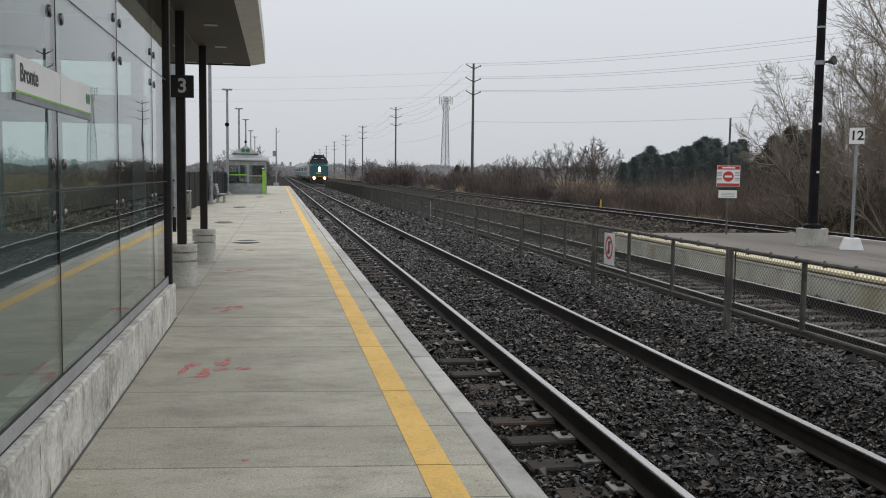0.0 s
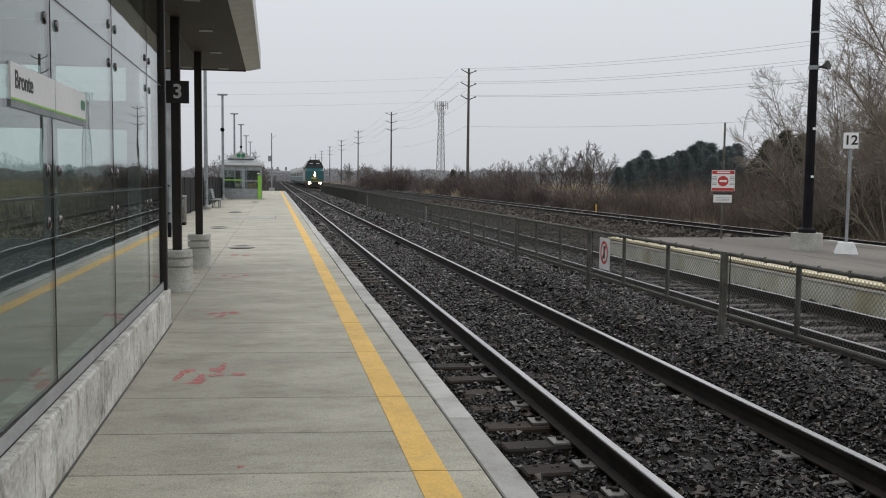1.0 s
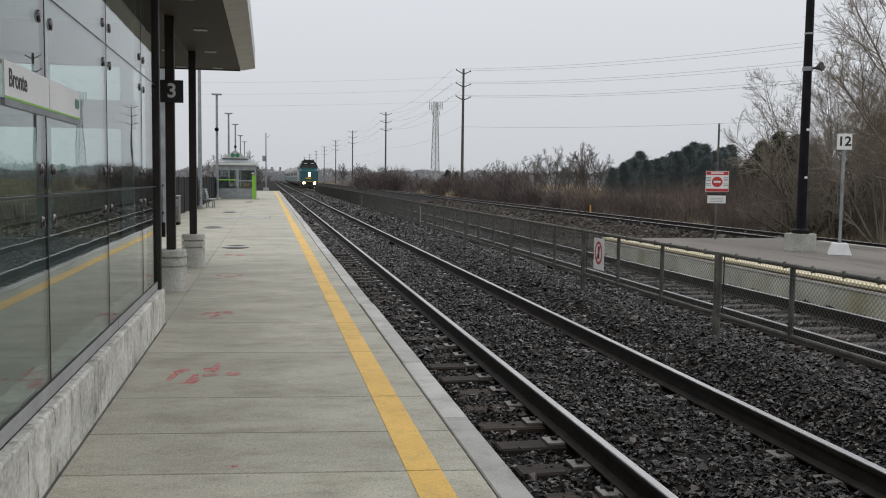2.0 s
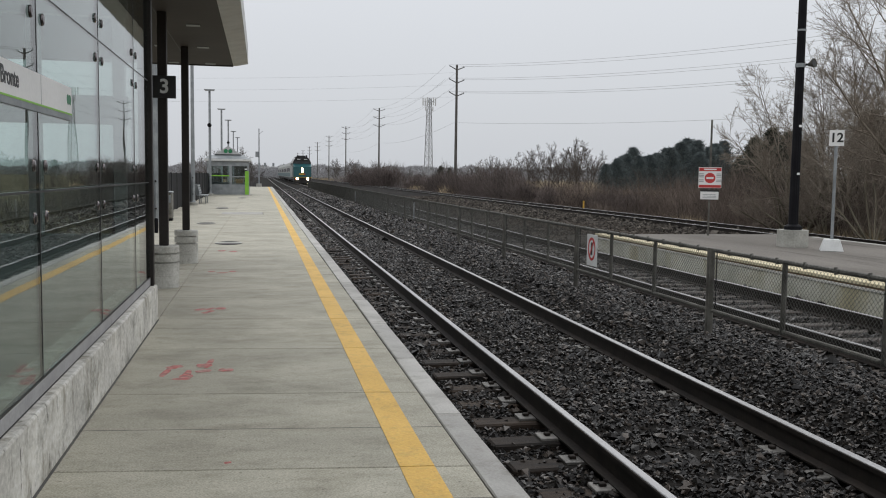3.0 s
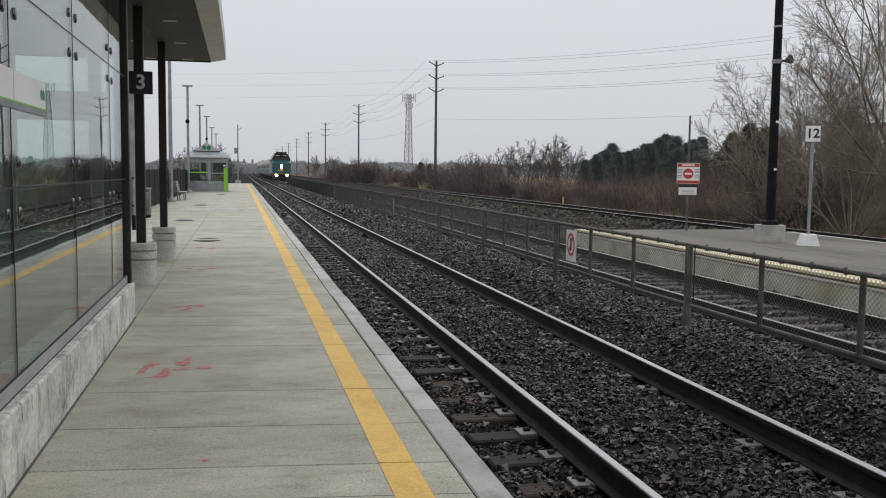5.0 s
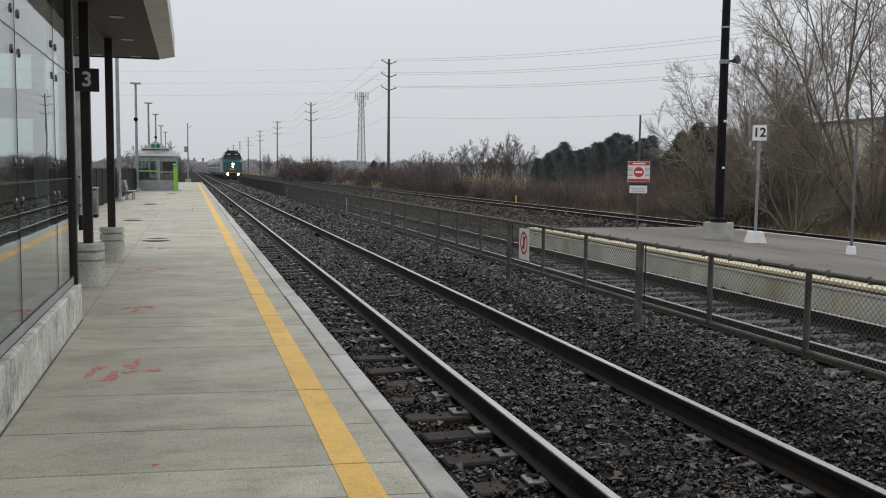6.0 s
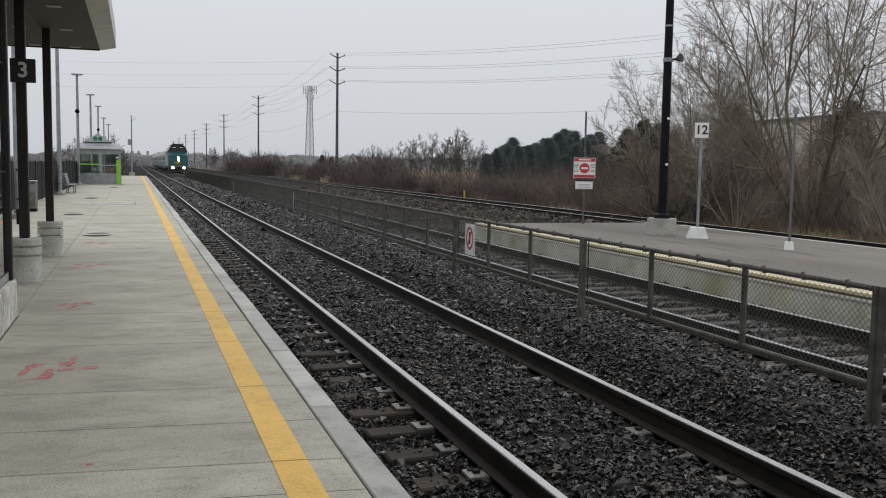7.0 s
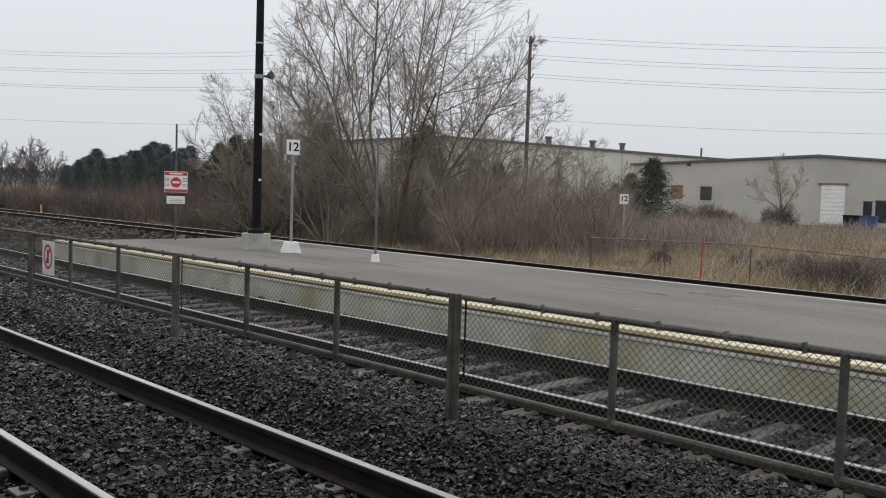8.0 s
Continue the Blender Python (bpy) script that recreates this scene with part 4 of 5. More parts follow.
# ---- things on the island platform ----
crack = thing("asphalt_crack", 11.1, 7.35, P2Z, "dark sealed cracks in the worn asphalt", "crack")
for dx, dy, lx, ly in ((-0.30, 0.05, 0.03, 0.32), (-0.05, -0.15, 0.03, 0.34), (-0.17, 0.12, 0.12, 0.03), (-0.22, -0.30, 0.13, 0.03), (-0.45, -0.2, 0.03, 0.22), (-0.38, 0.25, 0.09, 0.03), (-1.0, 1.05, 0.02, 0.7), (-1.04, 0.5, 0.06, 0.2)):
    part("seal_strip", box(dx - lx, dx + lx, dy - ly, dy + ly, 0.0005, 0.002), JOINT, crack)
for k, (x, y) in enumerate(((9.53, 6.35), (8.17, 6.83), (8.2, 12.3))):
    mk = thing("spray_mark", x, y, P2Z, "short faded pink spray mark on the asphalt", "paint mark", "spray marks")
    part("stroke", box(-0.02, 0.02, -0.16, 0.16, 0.0005, 0.0015), PINK, mk)

lamp = thing("black_lamp_post", 9.45, 18.35, P2Z, "tall black steel lamp post on a concrete block", "street lamp")
part("concrete_block", extrude([(-0.30, 0.15), (-0.15, 0.30), (0.15, 0.30), (0.30, 0.15), (0.30, -0.15), (0.15, -0.30), (-0.15, -0.30), (-0.30, -0.15)], "z", 0, 0.38), OLD_CONCRETE, lamp, "eight-sided weathered concrete block")
part("collar", lathe([(0.19, 0.38), (0.19, 0.46), (0.12, 0.5)], 16), BLACK_STEEL, lamp)
part("shaft", rod((0, 0, 0.5), (0, 0, 9.0), 0.105, 0.075, 12), BLACK_STEEL, lamp)
part("horn_bracket", rod((0, 0, 4.0), (0.16, -0.06, 4.03), 0.025, n=6), BLACK_STEEL, lamp)
part("horn_loudspeaker", lathe([(0.04, 0), (0.06, 0.05), (0.125, 0.17), (0.13, 0.19), (0.10, 0.16)], 18), FENCE_STEEL, lamp, "round dark grey horn loudspeaker").matrix_basis = pose(0.15, -0.07, 4.02, 80, 0, 25) @ Matrix.Scale(0.8, 4)
part("horn_mouth", lathe([(0.075, 0), (0.075, 0.006)], 16), BLACK, lamp).matrix_basis = pose(0.205, -0.19, 4.045, 80, 0, 25)
part("strap", lathe([(0.112, 3.96), (0.112, 4.05)], 14), GALV, lamp)
part("strap", lathe([(0.1, 4.75), (0.1, 4.79)], 14), GALV, lamp)
for z in (1.6, 2.65):
    part("tag", box(-0.03, 0.03, -0.125, -0.108, z, z + 0.05), WHITE, lamp, "small white tag")


def number_post(x, y, z, name_label, turn=-30, sign=True):
    p = thing("car_position_sign" if sign else "thin_post", x, y, z, name_label, "sign" if sign else "post", "platform posts")
    p.matrix_basis = pose(x, y, z, 0, 0, turn)
    return p


sign12 = number_post(9.64, 17.2, P2Z, "white square sign numbered twelve on a galvanised post")
part("concrete_foot", taper(0.46, 0.46, 0.30, 0.30, 0, 0.25), WHITE_DULL, sign12, "white painted tapered block")
part("post", rod((0, 0, 0.25), (0, 0, 2.5), 0.032, n=8), GALV, sign12)
p12 = part("panel", box(-0.145, 0.145, -0.05, -0.036, 2.21, 2.54, bevel=0.003), WHITE, sign12)
words("number", "12", 0.27, BLACK, p12, Matrix.Translation((0, -0.053, 2.375)) @ Euler((radians(90), 0, 0)).to_matrix().to_4x4())

thin = number_post(9.80, 14.4, P2Z, "thin grey pole in a small white foot on the platform", sign=False)
part("white_foot", taper(0.17, 0.17, 0.13, 0.13, 0, 0.16), WHITE, thin)
part("pole", rod((0, 0, 0.16), (0, 0, 2.72), 0.026, 0.024, 8), mat("blue_grey_pole", (0.105, 0.110, 0.120), (0.145, 0.150, 0.160), 0.5), thin)
part("pole_clamp", box(-0.05, 0.05, -0.05, 0.05, 2.6, 2.72), GALV, thin)

warn = thing("warning_sign", 9.36, 22.1, 0.2, "red and white no-entry sign with a smaller notice on a post", "sign", turn=-28)
part("post", box(-0.025, 0.025, -0.025, 0.025, 0, 3.1), FENCE_STEEL, warn)
wp = part("panel", box(-0.29, 0.29, -0.05, -0.034, 1.32, 1.86, bevel=0.004), WHITE, warn)
part("red_header", box(-0.28, 0.28, -0.054, -0.051, 1.76, 1.85), RED, wp)
part("red_footer", box(-0.28, 0.28, -0.054, -0.051, 1.33, 1.40), RED, wp)
part("red_disc", rod((0, -0.056, 1.58), (0, -0.051, 1.58), 0.135, n=24), RED, wp)
part("white_bar", box(-0.09, 0.09, -0.060, -0.057, 1.555, 1.605), WHITE, wp)
for z in (1.68, 1.64, 1.60, 1.52, 1.48):
    for x in (-0.22, 0.22):
        part("text_bar", box(x - 0.06, x + 0.06, -0.054, -0.051, z, z + 0.018), GALV, wp)
part("lettering_bar", box(-0.16, 0.16, -0.057, -0.055, 1.79, 1.825), WHITE, wp)
part("small_notice", box(-0.23, 0.23, -0.05, -0.036, 1.02, 1.28, bevel=0.003), WHITE, warn)
part("notice_header", box(-0.23, 0.23, -0.054, -0.051, 1.225, 1.28), BLACK, warn)
for z in (1.06, 1.1, 1.14):
    part("text_bar", box(-0.17, 0.17, -0.053, -0.051, z, z + 0.012), GALV, warn)

# ================= beyond the tracks =================
def bare_tree_meshes(seed, height, stems, wide, tilt, boughs, twigs, thick, twig_r=0.004, base_r=0.011, bole=0.0):
    """Bare tree: stems fan out from the base to a domed crown and carry boughs, branches and fine twigs."""
    r = np.random.default_rng(seed)
    rows = []
    mid, half, tall = np.array((0, 0, 0.50 * height)), wide * height, 0.50 * height

    def inside(p):
        q = (p - mid) / (half, half, tall)
        return float(q @ q)

    def run(p, d, length, r0, r1, steps, wander, lift):
        pts = [p]
        for i in range(steps):
            d = d + r.normal(0, wander, 3) + (0, 0, lift)
            d = d / np.linalg.norm(d)
            q = p + d * length / steps
            if inside(q) > 1.0 + 0.10 * r.random() and i:
                break
            a, b = r0 + (r1 - r0) * i / steps, r0 + (r1 - r0) * (i + 1) / steps
            rows.append((*p, *q, a, b))
            pts.append(q)
            p = q
        return pts, d

    def side(d, angle):
        u = r.normal(0, 1, 3)
        u -= d * (u @ d)
        u /= np.linalg.norm(u)
        return d * math.cos(angle) + u * math.sin(angle)

    def dress(pts, length, rad, level):
        """Side shoots along a limb, shorter towards its tip."""
        n = (boughs, boughs * 3 // 4, twigs)[level]
        for k in range(n):
            t = (0.32 if level == 0 else 0.12) + (0.68 if level == 0 else 0.86) * (k + r.random()) / n
            f = t * (len(pts) - 1)
            i = min(int(f), len(pts) - 2)
            p = pts[i] + (pts[i + 1] - pts[i]) * (f - i)
            d = pts[i + 1] - pts[i]
            d = d / np.linalg.norm(d)
            ll = length * (0.50, 0.48, 0.42)[level] * (1.12 - 0.72 * t) * r.uniform(0.6, 1.25)
            rr = max(rad * (1 - 0.8 * t) * 0.55, twig_r)
            e = side(d, r.normal(0.72, 0.14))
            if level == 2:
                run(p, e, ll, twig_r, twig_r * 0.5, 2, 0.10, 0.10)
            else:
                c, _ = run(p, e, ll, rr, twig_r, 5 if level == 0 else 3, 0.10, 0.055)
                if len(c) > 1:
                    dress(c, ll, rr, level + 1)

    foot = np.zeros(3)
    if bole:
        pts, _ = run(np.array((0, 0, -0.2)), np.array((0.05, 0, 1.0)), bole * height, base_r * height, base_r * height * 0.8, 3, 0.02, 0)
        foot = pts[-1]
    for k in range(stems):
        a = k * 2.4 + r.normal(0, 0.25)
        th = radians(tilt) * ((k + 0.3) / stems) ** 0.7
        d = np.array((math.cos(a) * math.sin(th), math.sin(a) * math.sin(th), math.cos(th)))
        p = foot + (np.array((math.cos(a), math.sin(a), 0)) * 0.02 * height * r.uniform(0.2, 1.0) - (0, 0, 0.3) if not bole else 0)
        o = (p - mid) / (half, half, tall)
        w = d / (half, half, tall)
        reach = (-(o @ w) + math.sqrt(max((o @ w) ** 2 - (w @ w) * (o @ o - 1), 0.0))) / (w @ w)
        ll = reach * r.uniform(0.88, 1.0)
        rad = base_r * height * r.uniform(0.7, 1.1) * (0.65 if bole else 1)
        c, _ = run(p, d, ll, rad, twig_r * 1.4, 9, 0.055, 0.012)
        dress(c, ll, rad, 0)
    rows = np.array(rows)
    a, b, ra, rb = rows[:, :3], rows[:, 3:6], rows[:, 6], rows[:, 7]
    big = ra > thick
    return limbs("trunk", a[big], b[big], ra[big], rb[big]), limbs("crown", a[~big], b[~big], ra[~big], rb[~big])


def plant(name, meshes, x, y, z, label, group, turn=0.0, size=1.0, wood=None, bark=None):
    t = thing(name, x, y, z, label, "tree", group)
    t.matrix_basis = pose(x, y, z, 0, 0, turn)
    for nm, me in zip(("trunk", "crown"), meshes):
        o = on_mesh(nm, me, (bark or BARK) if nm == "trunk" else (wood or TWIG), t)
        o.scale = (size, size, size)
    return t


big_tree = bare_tree_meshes(11, 14.8, 14, 0.365, 40, 14, 10, 0.045, 0.0048, 0.0064)
side_tree = bare_tree_meshes(23, 9.0, 8, 0.46, 60, 13, 8, 0.035, 0.0048, 0.0085)
slim_tree = bare_tree_meshes(37, 7.0, 3, 0.30, 28, 11, 6, 0.03, 0.0045)
lone_tree = bare_tree_meshes(52, 6.8, 6, 0.50, 74, 10, 6, 0.05, 0.0085, 0.015, bole=0.22)
far_tree = bare_tree_meshes(41, 8.0, 7, 0.50, 54, 12, 8, 0.05, 0.0100, 0.011)


def polar(az, d):
    return -2.2 + d * math.sin(radians(az)), d * math.cos(radians(az))


x, y = polar(40.9, 35.0)
plant("bare_tree", big_tree, x, y, -0.3, "large many-stemmed bare tree beside the far track", "bare trees")
x, y = polar(35.9, 37.0)
plant("bare_tree", big_tree, x, y, -0.3, "large many-stemmed bare tree beside the far track", "bare trees", 60, 0.50)
for k, (az, d, s, m) in enumerate(((33.0, 38, 0.84, side_tree), (31.9, 39, 0.68, side_tree), (34.3, 37, 0.74, side_tree), (36.8, 33, 0.62, side_tree), (47.8, 36, 0.78, side_tree), (45.5, 30, 0.75, slim_tree), (44.9, 37.5, 0.92, side_tree), (50.2, 40, 0.8, slim_tree), (52.4, 38, 0.55, side_tree), (54.3, 46, 0.6, slim_tree), (48.9, 43, 0.7, slim_tree), (51.5, 44, 0.62, side_tree))):
    x, y = polar(az, d)
    plant("bare_sapling", m, x, y, -0.3, "slender bare tree in the brush", "bare saplings", 47 * k, s)
for k, (az, d, s) in enumerate(((16.6, 150, 0.85), (17.9, 145, 0.98), (19.6, 140, 1.05), (20.4, 150, 0.9), (14.4, 160, 0.75), (13.4, 170, 0.6), (18.7, 155, 0.85), (22.0, 150, 0.7), (5.6, 280, 0.9), (7.4, 230, 0.7), (4.6, 330, 1.0), (15.3, 165, 0.7), (9.2, 240, 0.5))):
    x, y = polar(az, d)
    plant("distant_bare_tree", far_tree, x, y, -0.4, "bare tree across the brown field", "distant bare trees", 71 * k, s, FAR_TWIG, FAR_TWIG)
for k, (x, y, s) in enumerate(((-5.2, 138, 0.78), (-7.0, 142, 0.72), (-8.6, 132, 0.7), (-3.9, 150, 0.55), (-11.5, 122, 0.5), (-13, 70, 0.42), (-15, 80, 0.45), (-10.5, 52, 0.33), (-12, 60, 0.36), (-9.5, 44, 0.28))):
    plant("bare_shrub_tree", far_tree, x, y, -0.4, "bare shrub behind the platform fence", "shrubs behind fence", 50 * k, s, FAR_TWIG, FAR_TWIG)


x, y = polar(64.3, 86)
plant("bare_tree", lone_tree, x, y, -0.4, "small open bare tree before the warehouse wall", "bare trees", 20)


def conifer_mesh(seed, h, w, n, ragged=0.25, pine=False, spray=0.030):
    """Many drooping sprays round a stem; a pine carries them high and wide."""
    r = np.random.default_rng(seed)
    t = r.random(n) ** 0.8
    z = h * (0.06 + 0.92 * t if pine else 0.05 + 0.94 * t)
    env = (np.clip(1 - t, 0, 1) ** 0.5 * np.minimum(1.0, 0.6 + 2.5 * t) + 0.03) if pine else (1 - t) ** 0.75 + 0.04
    a = r.uniform(0, math.tau, n)
    lobes = 1 + ragged * 0.6 * np.sin(2 * a + 9 * t + r.uniform(0, 6)) * np.sin(3 * a - 17 * t) + ragged * r.normal(0, 0.4, n)
    rad = w / 2 * env * lobes * r.uniform(0.3, 1.05, n)
    base = np.stack([rad * np.cos(a), rad * np.sin(a), z], -1)
    out = np.stack([np.cos(a), np.sin(a), r.normal(0.2 if pine else -0.15, 0.45, n)], -1)
    out += r.normal(0, 0.45, (n, 3))
    return spikes("crown", base, base + out * (h * spray * r.uniform(0.4, 1.5, n))[:, None], h * 0.0058 * r.uniform(0.6, 1.4, n))


pines = [conifer_mesh(s, 8.2, 4.9, 8000, 0.9, True) for s in (1, 2, 3)]
airy_fir = conifer_mesh(8, 6.6, 4.4, 4200, 1.0, spray=0.060)
firs = [conifer_mesh(s, 6.0, 4.0, 8000, 0.75) for s in (4, 5)]


def conifer(name, me, az, d, size, label, group, h, needles):
    x, y = polar(az, d)
    t = thing(name, x, y, -0.4, label, "tree", group)
    t.matrix_basis = pose(x, y, -0.4, 0, 0, az * 53)
    part("trunk", rod((0, 0, 0), (0, 0, h * size * 0.8), 0.16 * size, 0.05, 8), BARK, t)
    c = on_mesh("crown", me, needles, t)
    c.scale = (size, size, size)


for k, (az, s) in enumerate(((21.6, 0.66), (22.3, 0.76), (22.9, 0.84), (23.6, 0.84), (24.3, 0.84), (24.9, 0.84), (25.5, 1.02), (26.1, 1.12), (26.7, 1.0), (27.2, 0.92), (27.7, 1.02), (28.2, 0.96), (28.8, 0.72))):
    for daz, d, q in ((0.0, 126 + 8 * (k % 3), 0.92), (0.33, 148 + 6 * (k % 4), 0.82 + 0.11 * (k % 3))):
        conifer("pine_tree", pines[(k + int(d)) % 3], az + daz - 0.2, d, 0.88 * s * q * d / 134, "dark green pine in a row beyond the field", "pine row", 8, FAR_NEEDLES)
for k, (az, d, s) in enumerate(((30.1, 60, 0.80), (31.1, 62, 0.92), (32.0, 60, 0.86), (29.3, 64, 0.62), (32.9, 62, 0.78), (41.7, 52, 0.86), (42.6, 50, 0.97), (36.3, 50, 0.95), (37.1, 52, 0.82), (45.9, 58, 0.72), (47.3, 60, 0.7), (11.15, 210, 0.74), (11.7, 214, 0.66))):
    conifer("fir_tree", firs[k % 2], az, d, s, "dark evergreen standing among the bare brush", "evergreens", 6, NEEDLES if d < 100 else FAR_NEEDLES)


for az, d, s in ((56.8, 72, 0.80), (55.5, 74, 0.62), (54.6, 76, 0.5)):
    conifer("fir_tree", airy_fir, az, d, s, "open grey-green evergreen before the warehouse", "evergreens", 6.6, AIRY_NEEDLES)


# ---- brush, dry grass and woods: uncountable ----
def thicket(name, count, place, hmin, hmax, r, lean, label, material, category="brush", tangle=0.75, longest=9.0):
    """Thin stems over an area; place(n) gives their x and y."""
    x, y = place(count)
    h = rng.uniform(hmin, hmax, len(x)) * np.clip([0.62 + 0.75 * noise.noise((a * 0.16, b * 0.16, 1.0)) + 0.5 * noise.noise((a * 0.5, b * 0.5, 4.0)) for a, b in zip(x, y)], 0.15, 1.5)
    d = rng.normal(0, lean, (len(x), 2))
    up = rng.random(len(x)) ** 1.6 * tangle
    base = np.stack([x, y, -0.42 + up * h], -1)
    run = np.minimum(h * (1 - up), longest * rng.uniform(0.6, 1.2, len(x)))
    tip = base + np.stack([d[:, 0] * run * 1.3, d[:, 1] * run * 1.3, run], -1)
    ob = on_mesh(name, spikes(name, base, tip, r * rng.uniform(0.6, 1.5, len(x))), material)
    return tagged(ob, label, category, kind="stuff")


def belt(x0, x1, y0, y1, power=1.0):
    return lambda n: (rng.uniform(x0, x1, n), y0 + (y1 - y0) * rng.random(n) ** power)


def fan(az0, az1, d0, d1):
    def go(n):
        a, d = np.radians(rng.uniform(az0, az1, n)), rng.uniform(d0, d1, n)
        x, y = -2.2 + d * np.sin(a), d * np.cos(a)
        clear = x > 18.6 + 1.2 * np.sin(y * 0.31) + 0.8 * np.sin(y * 0.83)
        return x[clear], y[clear]
    return go


thicket("brush", 66000, fan(35.0, 54.5, 31, 47), 0.6, 4.0, 0.0058, 0.34, "tangled brown leafless brush under the trees", BRUSH, tangle=0.9, longest=1.5)
thicket("brush", 26000, fan(36.0, 49.0, 45, 58), 1.5, 5.0, 0.0075, 0.32, "tall tangled brown brush behind the trees", BRUSH, tangle=0.9, longest=1.7)
thicket("brush", 34000, fan(28.0, 36.0, 33, 50), 0.5, 3.6, 0.0060, 0.34, "tangled dark brown brush beside the far track", FIELD_BRUSH, tangle=0.9, longest=1.5)
thicket("brush", 64000, fan(14.0, 31.5, 40, 78), 0.5, 3.0, 0.0080, 0.36, "tangled brown leafless brush along the field", FIELD_BRUSH, tangle=0.9, longest=1.3)
thicket("brush", 20000, fan(7.0, 20.0, 70, 135), 0.4, 1.9, 0.016, 0.34, "tangled brown leafless brush along the railway", FIELD_BRUSH, longest=1.4)
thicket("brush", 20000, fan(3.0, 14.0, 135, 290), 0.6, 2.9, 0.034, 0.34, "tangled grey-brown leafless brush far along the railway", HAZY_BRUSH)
thicket("brush", 36000, fan(47.5, 55.5, 36, 52), 0.8, 3.7, 0.0065, 0.32, "tall tangled grey-brown brush before the warehouse", BRUSH, longest=1.6)
thicket("brush", 26000, fan(49.0, 62.5, 40, 62), 0.3, 1.9, 0.0075, 0.34, "tangled brown leafless brush before the warehouse", BRUSH, longest=1.1)
thicket("brush", 20000, fan(54.0, 80.0, 45, 84), 0.2, 1.5, 0.0085, 0.4, "low brown brush before the warehouse", BRUSH)
thicket("brush", 7000, fan(50.0, 82.0, 21, 40), 0.15, 1.0, 0.006, 0.45, "low brown weeds beside the far track", BRUSH)
thicket("brush", 6000, belt(-14, -7.5, 25, 120), 1.2, 2.9, 0.015, 0.25, "brown brush behind the platform fence", FIELD_BRUSH)
thicket("dry_grass", 9000, fan(8.6, 12.0, 96, 132), 0.5, 1.5, 0.018, 0.3, "strip of pale dry reeds in the field", REED, "grass", 0.0)
thicket("dry_grass", 30000, belt(16.6, 27.0, -4.0, 40.0), 0.12, 0.8, 0.005, 0.42, "pale dry winter grass beside the far track", REED, "grass", 0.0)
thicket("dry_grass", 14000, fan(50.0, 80.0, 24, 60), 0.2, 0.9, 0.007, 0.4, "pale dry winter grass in the field", REED, "grass", 0.0)
thicket("dry_grass", 14000, belt(16.4, 22.0, 36.0, 140.0), 0.15, 0.8, 0.010, 0.4, "brown dry grass along the far track", FIELD_BRUSH, "grass", 0.0)
thicket("dry_grass", 3500, fan(8.0, 30.0, 70, 130), 0.4, 1.4, 0.02, 0.3, "pale dry reeds in the field", REED, "grass", 0.0)
thicket("weeds", 20000, belt(6.6, 12.6, 25.0, 110.0, 1.4), 0.25, 0.55, 0.006, 0.5, "weeds and dead grass between the tracks", FIELD_BRUSH, "grass", 0.0)
for az, d, s in ((6.6, 150, 1.25), (7.6, 142, 1.45), (8.2, 150, 1.1), (10.9, 112, 0.95), (11.7, 104, 1.1), (12.6, 98, 1.0), (13.6, 91, 0.95), (14.6, 80, 1.15), (15.3, 76, 1.0), (16.2, 74, 0.85), (18.0, 66, 0.6), (21.5, 60, 0.55), (23.2, 56, 0.5), (9.6, 128, 0.8), (5.9, 200, 1.2), (64.2, 84, 0.75), (58.6, 80, 0.62), (59.7, 78, 0.55), (61.2, 82, 0.5), (56.2, 74, 0.7), (60.3, 76, 0.7), (66.0, 25, 0.34), (68.0, 24, 0.38), (64.0, 27, 0.26), (62.2, 30, 0.22), (69.5, 26, 0.36), (57.5, 31, 0.2)):
    x, y = polar(az, d)
    n = 5200
    # twigs spread through an uneven dome, pointing up and out from its foot
    dirs = rng.normal(0, 1, (n, 3)) * (1.0, 1.0, 0.8)
    dirs[:, 2] = np.abs(dirs[:, 2])
    dirs /= np.linalg.norm(dirs, axis=1, keepdims=True)
    lobe = 1 + 0.28 * np.sin(4.1 * dirs[:, 0] + az) * np.cos(3.7 * dirs[:, 1] + d) + 0.14 * np.sin(11.0 * dirs[:, 2] + 7 * dirs[:, 0] + az)
    base = dirs * (2.3, 2.3, 2.9) * (lobe * rng.random(n) ** 0.55 * 0.86)[:, None] * s
    tip = base + (dirs * (0.6, 0.6, 0.3) + rng.normal(0, 0.3, (n, 3)) + (0, 0, 0.75)) * (0.62 * s * rng.uniform(0.4, 1.3, n))[:, None]
    b = thing("bare_bush", x, y, -0.45, "dense dark leafless bush in the field", "bush", "bare bushes")
    on_mesh("crown", spikes("crown", base, tip, 0.00012 * d * rng.uniform(0.6, 1.4, n)), DARK_BRUSH, b)


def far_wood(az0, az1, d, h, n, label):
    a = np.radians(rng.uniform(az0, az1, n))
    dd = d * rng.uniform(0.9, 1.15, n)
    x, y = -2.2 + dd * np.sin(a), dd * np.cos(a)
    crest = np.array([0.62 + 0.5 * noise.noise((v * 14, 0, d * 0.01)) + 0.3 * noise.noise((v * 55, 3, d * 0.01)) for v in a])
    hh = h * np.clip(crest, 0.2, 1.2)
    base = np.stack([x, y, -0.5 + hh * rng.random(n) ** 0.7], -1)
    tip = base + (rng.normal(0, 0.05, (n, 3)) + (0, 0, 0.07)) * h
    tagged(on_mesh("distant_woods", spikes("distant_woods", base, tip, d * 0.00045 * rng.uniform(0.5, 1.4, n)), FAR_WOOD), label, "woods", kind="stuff")


